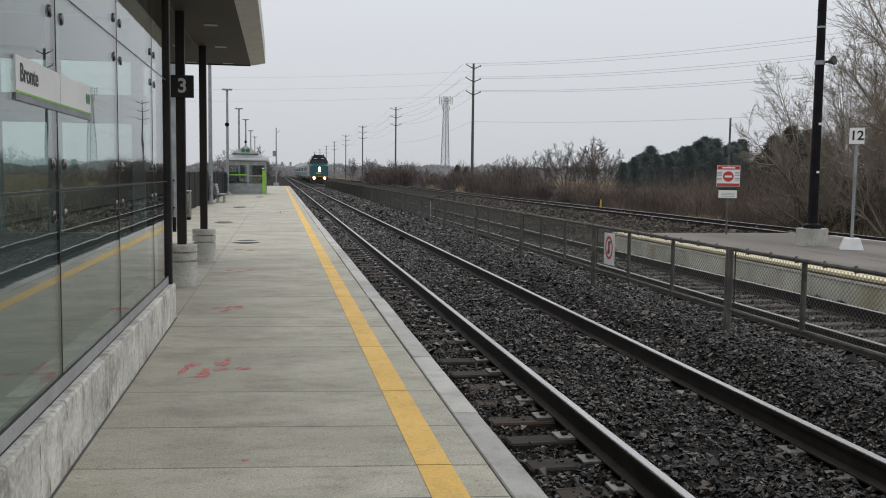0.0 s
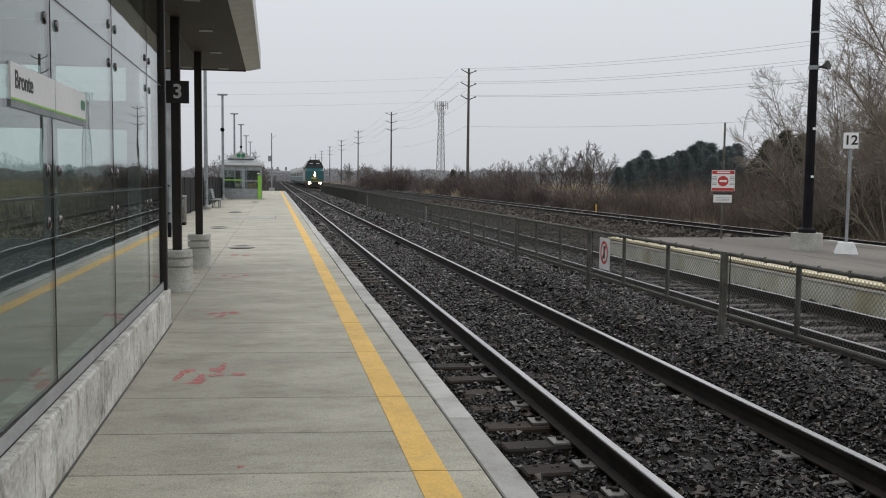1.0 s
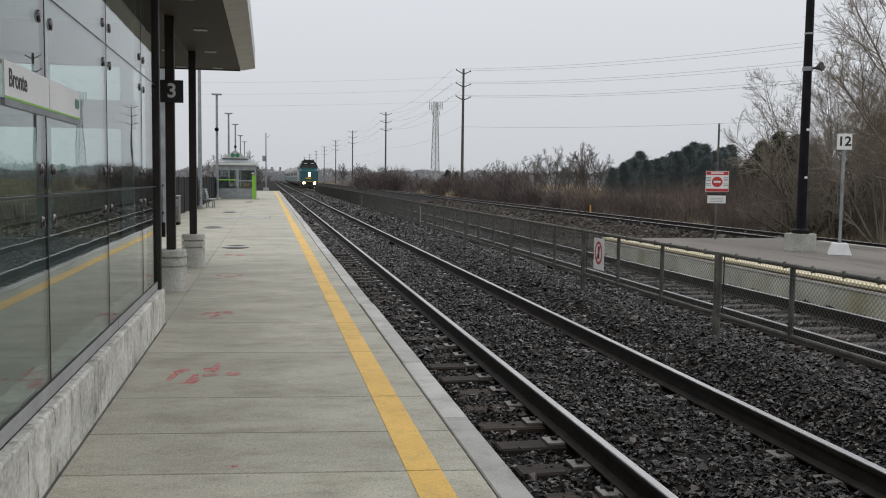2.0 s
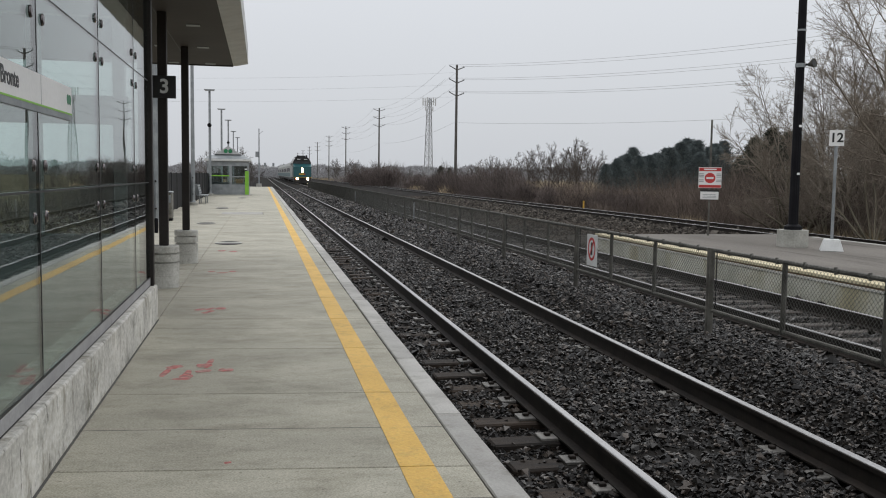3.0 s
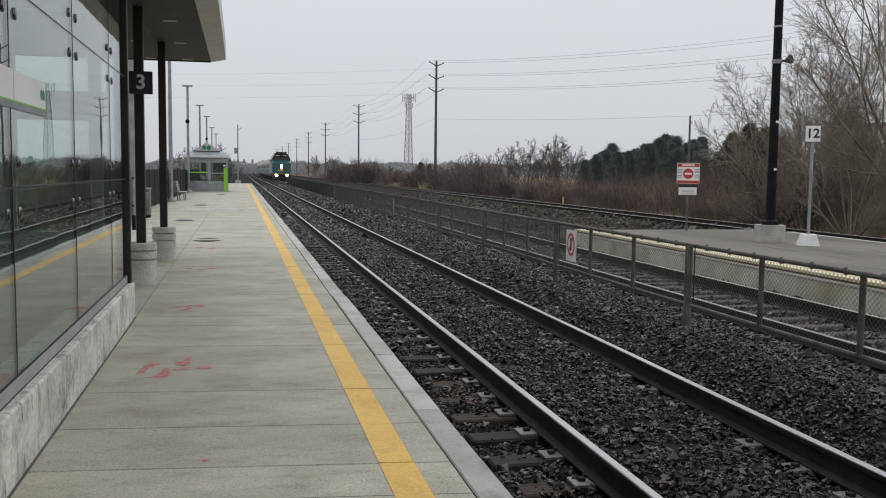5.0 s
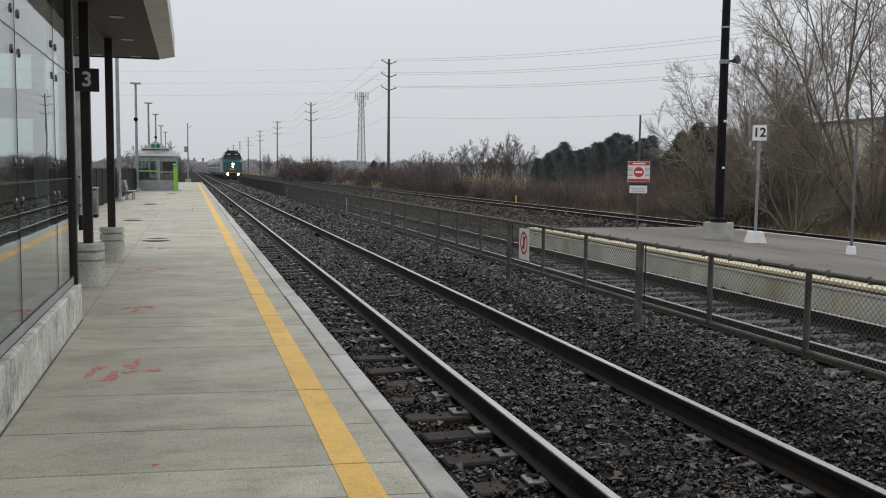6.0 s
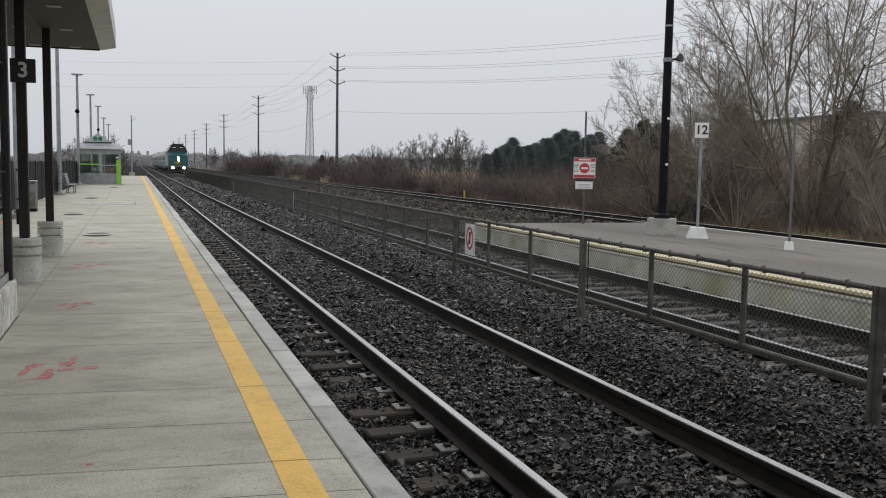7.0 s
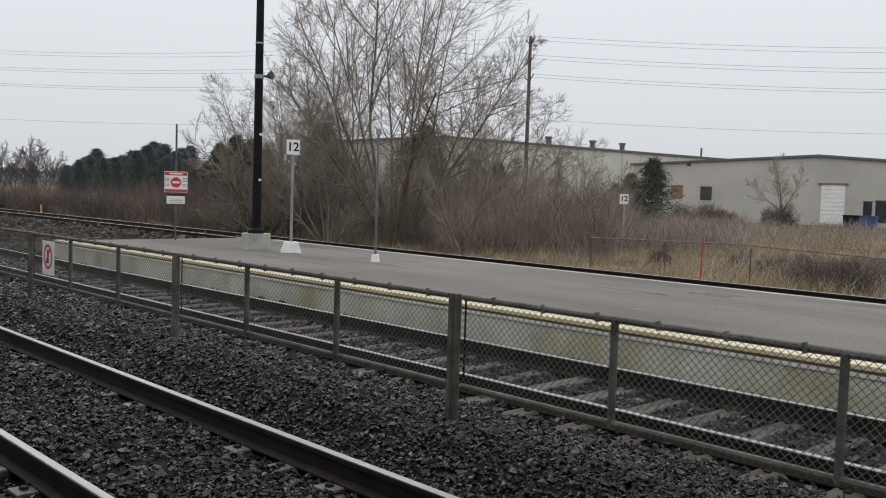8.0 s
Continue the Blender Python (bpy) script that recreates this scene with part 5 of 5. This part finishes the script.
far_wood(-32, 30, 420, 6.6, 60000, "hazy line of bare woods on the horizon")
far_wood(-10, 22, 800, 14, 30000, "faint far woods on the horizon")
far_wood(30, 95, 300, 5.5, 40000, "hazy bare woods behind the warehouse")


# ---- power line ----
def utility_pole(x, y, h, arms=True, turn=0):
    p = thing("utility_pole", x, y, -0.5, "tall weathered wooden utility pole with three pairs of arms", "utility pole", "utility poles", turn)
    part("shaft", rod((0, 0, 0), (0, 0, h + 0.5), 0.20, 0.13, 10), POLE_WOOD, p)
    for k in range(3):
        z = h + 0.2 - 1.62 * k
        for s in (-1, 1):
            arm = part("arm", rod((0, 0, z - 0.35), (s * 1.15, 0, z + 0.05), 0.07, 0.05, 6), POLE_WOOD, p)
            part("insulator", rod((s * 1.15, 0, z - 0.02), (s * 1.15, 0, z + 0.18), 0.07, n=8), GALV, arm)
    return p


def cable(a, b, sag, r, name="power_cable", label="thin overhead power cable between the poles", group="power cables"):
    a, b = Vector(a), Vector(b)
    pts = [a.lerp(b, i / 14) - Vector((0, 0, 4 * sag * (i / 14) * (1 - i / 14))) for i in range(15)]
    d = (b - a).normalized()
    u = d.cross(Vector((0, 0, 1))).normalized()
    v = u.cross(d)
    ring = np.array([u * math.cos(t) * r + v * math.sin(t) * r for t in (0, math.tau / 3, 2 * math.tau / 3)])
    verts = (np.array(pts)[:, None] + ring[None]).reshape(-1, 3)
    n = np.arange(14)[:, None] * 3
    me = raw_mesh(name, verts, np.concatenate([n + [i, (i + 1) % 3, 3 + (i + 1) % 3, 3 + i] for i in range(3)]))
    return tagged(on_mesh(name, me, CABLE), label, "cable", group)


PH = 15.6
POLES = [(21.6, 112.5), (22.0, 190.0), (22.0, 266.0), (22.0, 333.0), (22.0, 402.0), (22.0, 470.0), (22.0, 542.0), (22.0, 620.0)]
for k, (x, y) in enumerate(POLES):
    utility_pole(x + (0.25 if k == 0 else 0), y, PH, turn=28 if k == 0 else 0)
CORNER = [(21.6, 112.5), (58.9, 53.1), (96.0, -6.0)]
for x, y in CORNER[1:]:
    utility_pole(x, y, PH, turn=58)
for chain in (POLES[:5], CORNER):
    for (xa, ya), (xb, yb) in zip(chain, chain[1:]):
        d = Vector((xb - xa, yb - ya, 0)).normalized()
        side = Vector((-d.y, d.x, 0)) * 1.15
        for k in range(3):
            for s in (-1, 1):
                z = PH - 0.15 - 1.62 * k
                cable(Vector((xa, ya, z)) + side * s, Vector((xb, yb, z)) + side * s, 1.3, 0.014)
        cable((xa, ya, 8.4), (xb, yb, 8.4), 0.9, 0.013)
for k in range(3):
    cable((21.6, 112.5, PH - 1.0 - 1.5 * k), (-95, 150, PH + 3.5 - 1.5 * k), 2.5, 0.008, label="thin overhead cable crossing the tracks")

tower = thing("lattice_tower", 52.0, 296.0, -0.5, "tall grey lattice radio tower with antennas at its top", "radio tower")
TH = 27.5
legs = [(math.cos(a), math.sin(a)) for a in (0.4, 0.4 + math.tau / 3, 0.4 + 2 * math.tau / 3)]
wide = lambda z: 1.75 - 1.0 * z / TH
for cx, cy in legs:
    part("leg", rod((cx * wide(0), cy * wide(0), 0), (cx * wide(TH), cy * wide(TH), TH), 0.14, 0.11, 6), TOWER_STEEL, tower)
a_, b_ = [], []
for i in range(13):
    z0, z1 = TH * i / 13, TH * (i + 1) / 13
    for j in range(3):
        p, q = legs[j], legs[(j + 1) % 3]
        a_ += [(p[0] * wide(z0), p[1] * wide(z0), z0), (q[0] * wide(z0), q[1] * wide(z0), z0), (p[0] * wide(z1), p[1] * wide(z1), z1)]
        b_ += [(q[0] * wide(z1), q[1] * wide(z1), z1), (p[0] * wide(z1), p[1] * wide(z1), z1), (q[0] * wide(z1), q[1] * wide(z1), z1)]
n = len(a_)
on_mesh("bracing", limbs("bracing", np.array(a_), np.array(b_), np.full(n, 0.06), np.full(n, 0.06)), TOWER_STEEL, tower)
for a in range(6):
    cx, cy = 2.1 * math.cos(a * math.tau / 6), 2.1 * math.sin(a * math.tau / 6)
    part("antenna", box(cx - 0.17, cx + 0.17, cy - 0.12, cy + 0.12, TH - 2.4, TH + 0.1), WHITE_DULL, tower)
    part("antenna_arm", rod((cx, cy, TH - 1.2), (0, 0, TH - 1.2), 0.06, n=5), TOWER_STEEL, tower)
for k in range(2):
    part("antenna", box(-1.2 + 2.4 * k - 0.15, -1.2 + 2.4 * k + 0.15, -0.1, 0.1, TH - 4.2, TH - 2.8), WHITE_DULL, tower)

# ---- warehouse ----
ax, ay = polar(55.6, 108)
bx, by = polar(78.0, 96)
wd = math.degrees(math.atan2(by - ay, bx - ax))
wl_ = math.hypot(bx - ax, by - ay)
ware = thing("warehouse", ax, ay, -0.5, "low beige block warehouse with a shallow gable and dark windows", "warehouse", turn=wd)


def along(az):
    """Distance along the front wall at which it is met in that direction."""
    d = Vector((math.sin(radians(az)), math.cos(radians(az))))
    w = Vector((bx - ax, by - ay)) / wl_
    o = Vector((-2.2 - ax, -ay))
    det = d.x * -w.y + d.y * w.x
    t = (-o.x * -w.y + -o.y * w.x) / det
    return (Vector((-2.2, 0)) + d * t - Vector((ax, ay))).dot(w)


peak = along(66.2)
H0, HP, H1 = 6.05, 7.0, 5.5
part("front_wall", extrude([(0, 0), (wl_, 0), (wl_, H1), (peak, HP), (0, H0)], "y", 0, 0.4), CLAD, ware, "beige block front wall")
part("side_wall", box(0.003, 0.4, 0.403, 45, 0, H0 - 0.05), CLAD, ware)
part("end_wall", box(wl_ - 0.4, wl_ - 0.003, 0.403, 45, 0, H1 - 0.05), CLAD, ware)
part("back_wall", box(0.403, wl_ - 0.403, 44.6, 45, 0, H1 - 0.05), CLAD, ware)
part("roof", extrude([(-0.3, H0), (peak, HP + 0.02), (wl_ + 0.3, H1), (wl_ + 0.3, H1 + 0.22), (peak, HP + 0.26), (-0.3, H0 + 0.22)], "y", -0.25, 45), ROOF_EDGE, ware, "dark thin roof edge")
for az, z0, z1, half, m, nm in ((58.26, 2.35, 3.75, 0.68, BOARD, "boarded_window"), (59.97, 2.3, 3.7, 0.65, WINDOW_DARK, "window"), (58.9, 6.0, 6.45, 0.22, WINDOW_DARK, "vent"), (68.9, 1.2, 2.6, 0.4, WINDOW_DARK, "window"), (69.7, 0.6, 2.7, 0.7, WINDOW_DARK, "window")):
    c = along(az)
    w = part(nm, box(c - half, c + half, -0.06, 0.05, z0, z1), m, ware)
    part("window_frame", box(c - half - 0.06, c + half + 0.06, -0.09, -0.003, z1, z1 + 0.1), ROOF_EDGE, w)
c = along(67.05)
door = part("roller_door", box(c - 1.15, c + 1.15, -0.05, 0.05, 0.3, 4.2), WHITE, ware, "white roller door")
part("door_head", box(c - 1.5, c + 1.4, -0.12, -0.003, 4.2, 4.4), BOARD, ware)
for k in range(9):
    part("door_rib", box(c - 1.15, c + 1.15, -0.075, -0.053, 0.4 + 0.42 * k, 0.43 + 0.42 * k), WHITE_DULL, door)
for az, d, label in ((68.1, 92, "dark metal container beside the warehouse"), (69.0, 90, "blue waste container beside the warehouse")):
    x, y = polar(az, d)
    s = thing("waste_container", x, y, -0.5, label, "container", "containers", turn=wd)
    m = BLUE if "blue" in label else BLACK_STEEL
    part("tub", taper(1.1, 0.9, 1.35, 1.0, 0.1, 1.25), m, s)
    part("lid", box(-0.70, 0.70, -0.55, 0.55, 1.255, 1.33, bevel=0.02), m, s)
ax2, ay2 = polar(43.8, 141.6)
bx2, by2 = polar(62.5, 205)
wd2 = math.degrees(math.atan2(by2 - ay2, bx2 - ax2))
wl2 = math.hypot(bx2 - ax2, by2 - ay2)
shed = thing("long_warehouse", ax2, ay2, -0.5, "long pale clad warehouse with roof vents behind the trees", "warehouse", turn=wd2)
part("long_wall", box(0, wl2, 0, 0.5, 0, 10.6), CLAD_PALE, shed)
part("roof", box(-0.5, wl2 + 0.5, -0.3, 40, 10.6, 11.0), ROOF_EDGE, shed)
part("end_wall", box(0, 0.5, 0.503, 39, 0, 10.6), CLAD_PALE, shed)
part("end_wall", box(wl2 - 0.5, wl2, 0.503, 39, 0, 10.6), CLAD_PALE, shed)
part("back_wall", box(0.503, wl2 - 0.503, 38.5, 39, 0, 10.6), CLAD_PALE, shed)
for k in range(16):
    part("wall_seam", box(wl2 * k / 16, wl2 * k / 16 + 0.18, -0.08, -0.003, 0, 10.5), CLAD, shed)
for u in (26.3, 37.7, 46.0):
    v_ = part("roof_vent", box(u - 0.32, u + 0.32, 3, 3.7, 11.0, 12.2), ROOF_EDGE, shed)
    part("vent_cap", box(u - 0.48, u + 0.48, 2.85, 3.85, 12.203, 12.6, bevel=0.05), ROOF_EDGE, v_)
part("roof_pipe", rod((70.4, 3, 11.0), (70.4, 3, 13.0), 0.2, n=8), ROOF_EDGE, shed)

# ---- small things beyond the far track ----
x, y = 26.5, 20.0
far12 = thing("car_position_sign", x, y, -0.45, "small white sign numbered twelve on a thin post in the grass", "sign", "platform posts", turn=-55)
part("post", rod((0, 0, 0), (0, 0, 2.3), 0.035, n=6), GALV, far12)
part("panel", box(-0.16, 0.16, -0.05, -0.036, 1.96, 2.34), WHITE, far12)
words("number", "12", 0.28, BLACK, far12, Matrix.Translation((0, -0.053, 2.16)) @ Euler((radians(90), 0, 0)).to_matrix().to_4x4())
guard = thing("pipe_guard_rail", 19.5, 16.3, -0.42, "low weathered pipe rail standing in the dry grass", "guard rail")
part("pipe", rod((0, 0, 0.97), (0, -4.7, 1.07), 0.021, n=6), RAIL_PIPE, guard)
part("pipe", rod((0, -4.7, 1.07), (0, -16, 0.75), 0.021, n=6), RAIL_PIPE, guard)
for k in range(7):
    part("post", rod((0, -0.1 - 2.5 * k, 0), (0, -0.1 - 2.5 * k, 0.98 if k < 3 else 0.72), 0.018, n=6), POLE_WOOD, guard)
stake = thing("red_stake", 17.0, 11.15, -0.3, "thin red marker stake beside the far track", "stake")
part("rod", rod((0, 0, 0), (0.06, 0, 1.12), 0.018, n=6), RED, stake)
mark = thing("yellow_marker", 17.2, 53.0, -0.3, "short yellow marker post beside the far track", "marker post")
part("post", rod((0, 0, 0), (0, 0, 0.62), 0.05, n=8), YELLOW, mark)

# ---- the approaching train, standing on the second track ----
TY = 160.0
loco = thing("locomotive", 4.85, TY, 0.0, "teal and grey diesel locomotive with lit headlights", "locomotive")
prof = [(-1.55, 1.15), (1.55, 1.15), (1.55, 3.6), (1.15, 4.42), (0.88, 4.62), (-0.88, 4.62), (-1.15, 4.42), (-1.55, 3.6)]
part("hood", extrude(prof, "y", 3.3, 17.0), LOCO_GREY, loco, "grey ribbed hood")
cab = part("cab", extrude([(-1.56, 1.15), (1.56, 1.15), (1.56, 3.72), (1.12, 4.48), (0.9, 4.66), (-0.9, 4.66), (-1.12, 4.48), (-1.56, 3.72)], "y", 1.6, 3.297), LOCO_BLACK, loco, "black cab front and roof")
nose = part("nose", extrude([(0.0, 1.15), (1.597, 1.15), (1.597, 3.45), (0.75, 3.15), (0.12, 2.95)], "x", -1.54, 1.54), LOCO_TEAL, loco, "teal nose")
part("gold_stripe", box(-1.56, 1.56, -0.03, 1.6, 1.08, 1.147), LOCO_GOLD, loco)
for s in (-1, 1):
    part("windscreen", extrude([(1.594, 3.35), (1.594, 3.95), (1.56, 3.95), (1.56, 3.35)], "x", s * 0.68 - 0.52, s * 0.68 + 0.52), WINDOW_DARK, cab)
    part("number_board", box(s * 0.6 - 0.42, s * 0.6 + 0.42, 1.50, 1.597, 4.1, 4.38), BLACK, cab)
    part("number_bar", box(s * 0.6 - 0.28, s * 0.6 + 0.28, 1.48, 1.498, 4.18, 4.30), WHITE_DULL, loco)
    part("ditch_light", rod((s * 0.9, -0.06, 0.85), (s * 0.9, 0.05, 0.85), 0.21, n=14), LAMP_ON, loco, "lit ditch light")
    part("cab_side", box(s * 1.562 - 0.01, s * 1.562 + 0.01, 1.7, 3.2, 1.2, 3.3), LOCO_GREY, loco)
    part("horn", rod((s * 0.75, 1.7, 4.8), (s * 0.75, 1.3, 4.8), 0.10, 0.17, 10), LOCO_BLACK, cab)
part("lamp_panel", box(-0.17, 0.17, -0.045, 0.9, 1.9, 2.75), LOCO_BLACK, loco)
for z in (2.08, 2.33, 2.58):
    part("headlight", rod((0, -0.08, z), (0, -0.045, z), 0.15, n=14), LAMP_ON, loco, "lit headlight")
part("emblem_bar", box(-0.6, 0.25, -0.03, 0.0, 1.55, 1.78), LOCO_GOLD, nose)
part("emblem_mark", box(0.3, 0.5, -0.03, 0.0, 1.58, 1.76), RED, nose)
part("pilot", extrude([(-1.4, 0.12), (1.4, 0.12), (1.5, 1.08), (-1.5, 1.08)], "y", 0.0, 1.2), LOCO_BLACK, loco, "black pilot")
part("underframe", box(-1.4, 1.4, 1.25, 17.0, 0.75, 1.147), LOCO_BLACK, loco)
part("fuel_tank", box(-1.3, 1.3, 6.2, 10.4, 0.25, 0.747, bevel=0.08), LOCO_BLACK, loco)
part("roof_equipment", box(-0.6, 0.6, 1.9, 3.0, 4.66, 4.9), LOCO_BLACK, loco)
part("roof_hatch", box(-0.9, 0.9, 9.0, 15.0, 4.62, 4.80, bevel=0.04), LOCO_BLACK, loco)
for y in (9.9, 11.4, 12.9, 14.2):
    part("roof_fan", lathe([(0.62, 4.80), (0.62, 4.92), (0.54, 4.95)], 20), LOCO_BLACK, loco, "round radiator fan housing").location = (0, y, 0)
part("exhaust_stack", box(-0.35, 0.35, 6.6, 7.6, 4.62, 4.98, bevel=0.03), LOCO_BLACK, loco)
part("anticlimber", box(-1.45, 1.45, -0.16, -0.005, 1.0, 1.075, bevel=0.01), LOCO_BLACK, loco)
part("coupler", rod((0, -0.62, 0.82), (0, 0.0, 0.82), 0.11, 0.14, 10), RAIL_STEEL, loco)
for s in (-1, 1):
    part("marker_light", rod((s * 1.22, -0.03, 0.98), (s * 1.22, 0.02, 0.98), 0.09, n=12), LOGO_GREEN, loco, "round green marker light")
    part("marker_light", rod((s * 1.22, -0.03, 0.74), (s * 1.22, 0.02, 0.74), 0.08, n=12), RED, loco, "round red marker light")
    part("mirror", box(s * 1.74 - 0.05, s * 1.74 + 0.05, 1.75, 1.85, 3.0, 3.5), LOCO_BLACK, loco)
    part("handrail", rod((s * 1.60, 1.66, 1.3), (s * 1.60, 1.66, 2.9), 0.025, n=6), GALV, loco)
    part("handrail", rod((s * 1.60, 3.25, 1.3), (s * 1.60, 3.25, 2.9), 0.025, n=6), GALV, loco)
    part("cab_window", box(s * 1.578 - 0.008, s * 1.578 + 0.008, 1.95, 2.85, 2.35, 3.1), WINDOW_DARK, loco)
    part("bogie_frame", box(s * 0.98 - 0.09, s * 0.98 + 0.09, 1.7, 5.8, 0.35, 0.72, bevel=0.03), LOCO_BLACK, loco)
    part("bogie_frame", box(s * 0.98 - 0.09, s * 0.98 + 0.09, 11.3, 15.4, 0.35, 0.72, bevel=0.03), LOCO_BLACK, loco)
    for k, m in enumerate((LOCO_TEAL, LOCO_GOLD, BLUE)):
        part("side_stripe", box(s * 1.556 - 0.005, s * 1.556 + 0.005, 3.5 + 0.5 * k, 3.72 + 0.5 * k, 1.3, 3.35), m, loco)
    for k in range(7):
        part("side_door", box(s * 1.557 - 0.006, s * 1.557 + 0.006, 5.4 + 1.6 * k, 6.8 + 1.6 * k, 1.35, 3.2), LOCO_GREY, loco)
        part("grille", box(s * 1.52 - 0.06, s * 1.52 + 0.06, 5.5 + 1.6 * k, 6.7 + 1.6 * k, 3.42, 3.62), LOCO_BLACK, loco)
for y in (2.4, 5.1, 12.0, 14.7):
    for s in (-1, 1):
        part("wheel", rod((s * 0.70, y, 0.5), (s * 0.80, y, 0.5), 0.5, n=20), RAIL_STEEL, loco)
    part("axle", rod((-0.7, y, 0.5), (0.7, y, 0.5), 0.09, n=8), RAIL_STEEL, loco)


def coach(y):
    c = thing("passenger_coach", 4.85, y, 0.0, "teal and grey passenger coach with dark windows", "railway coach", "passenger coaches")
    shell = part("body", extrude([(-1.52, 1.0), (1.52, 1.0), (1.52, 3.3), (1.25, 3.95), (0.7, 4.15), (-0.7, 4.15), (-1.25, 3.95), (-1.52, 3.3)], "y", 0.3, 25.4), LOCO_GREY, c)
    part("underframe", box(-1.3, 1.3, 0.8, 24.8, 0.55, 0.997), LOCO_BLACK, c)
    for s in (-1, 1):
        part("stripe", box(s * 1.525 - 0.006, s * 1.525 + 0.006, 0.4, 25.3, 1.1, 1.9), LOCO_TEAL, c)
        for k in range(11):
            part("window", box(s * 1.527 - 0.006, s * 1.527 + 0.006, 2.2 + 2.0 * k, 3.6 + 2.0 * k, 2.1, 2.85), WINDOW_DARK, shell)
    for yy in (2.5, 5.0, 20.5, 23.0):
        for s in (-1, 1):
            part("wheel", rod((s * 0.70, yy, 0.46), (s * 0.80, yy, 0.46), 0.46, n=18), RAIL_STEEL, c)
        part("axle", rod((-0.7, yy, 0.46), (0.7, yy, 0.46), 0.09, n=8), RAIL_STEEL, c)
    return c


first_coach = coach(TY + 17.4)
for k in range(1, 5):
    copy_thing(first_coach, pose(4.85, TY + 17.4 + 25.8 * k, 0))

# ================= pieces of the setting =================
k = 0
y = 4.98 - STEP * 9
while y < Y1 - STEP:
    s = on_mesh("slab", slab_me, CONCRETE, platform)
    s.location = (-2.193, y, PZ)
    if y > 10.1:
        s = on_mesh("slab", slab_wide_me, CONCRETE, platform)
        s.location = (-4.645, y + SKEW * 2.452, PZ)
    s = on_mesh("yellow_stripe", stripe_me, YELLOW, platform, "yellow painted safety line")
    s.location = (-1.358, y - SKEW * 0.835, PZ)
    y += STEP
cut_me = shared_box("saw_cut", -1.13, 1.13, -0.003, 0.003, -0.002, 0.0008, skew=SKEW)
for y in (0.0, 4.47, 5.79, 9.64, 14.85, 20.1, 25.3):
    s = on_mesh("saw_cut", cut_me, JOINT, platform)
    s.location = (-2.193, y, PZ)
for k in range(-9, 55):
    s = on_mesh("coping_stone", coping_me, COPING, platform, "pale concrete edge stone")
    s.matrix_basis = pose(-0.962 + rng.normal(0, 0.006), 5.99 + 1.92 * k, PZ - abs(rng.normal(0, 0.003)), 0, 0, rng.normal(0, 0.14))
tie_me = shared_box("tie", -1.3, 1.3, -0.105, 0.105, -0.40, -0.192, bevel=0.014)
old_tie_me = tie_me.copy()
plate_me = bpy.data.meshes.new("tie_plate")
pb = box(-0.20, 0.20, -0.085, 0.085, -0.193, -0.170, bevel=0.004)
for sx in (-1, 1):
    box(sx * 0.128 - 0.022, sx * 0.128 + 0.022, -0.024, 0.024, -0.170, -0.148, bevel=0.004, bm=pb)
    box(sx * 0.085 - 0.012, sx * 0.085 + 0.012, 0.040, 0.066, -0.170, -0.150, bm=pb)
for f in pb.faces:
    f.material_index = 1 if f.calc_center_median().z > -0.1695 else 0
bmesh.ops.recalc_face_normals(pb, faces=pb.faces)
pb.to_mesh(plate_me)
pb.free()
old_plate_me = plate_me.copy()
for me, m in ((plate_me, PLATE), (old_plate_me, OLD_PLATE)):
    me.materials.append(m)
    me.materials.append(RAIL_STEEL)
for tr, cx, z in ((track_near, 0.7525, 0), (track_mid, 4.85, 0), (track_far, 14.25, T3Z)):
    y0 = -14 if tr is not track_far else -40
    for k in range(100 if tr is track_near else 60 if tr is track_mid else 0):
        yy = -7.66 + 0.56 * k
        t = on_mesh("tie", tie_me if tr is track_near else old_tie_me, TIE if tr is track_near else OLD_TIE, tr)
        t.matrix_basis = pose(rng.normal(0, 0.02), yy - y0 + rng.normal(0, 0.015), (0.024 if tr is track_mid else 0) + rng.normal(0, 0.004), 0, 0, rng.normal(0, 0.6))
        for s in (-0.7525, 0.7525):
            if tr is track_far:
                continue
            p = on_mesh("tie_plate", plate_me if tr is track_near else old_plate_me, None, tr)
            p.location = (s, yy - y0, 0)
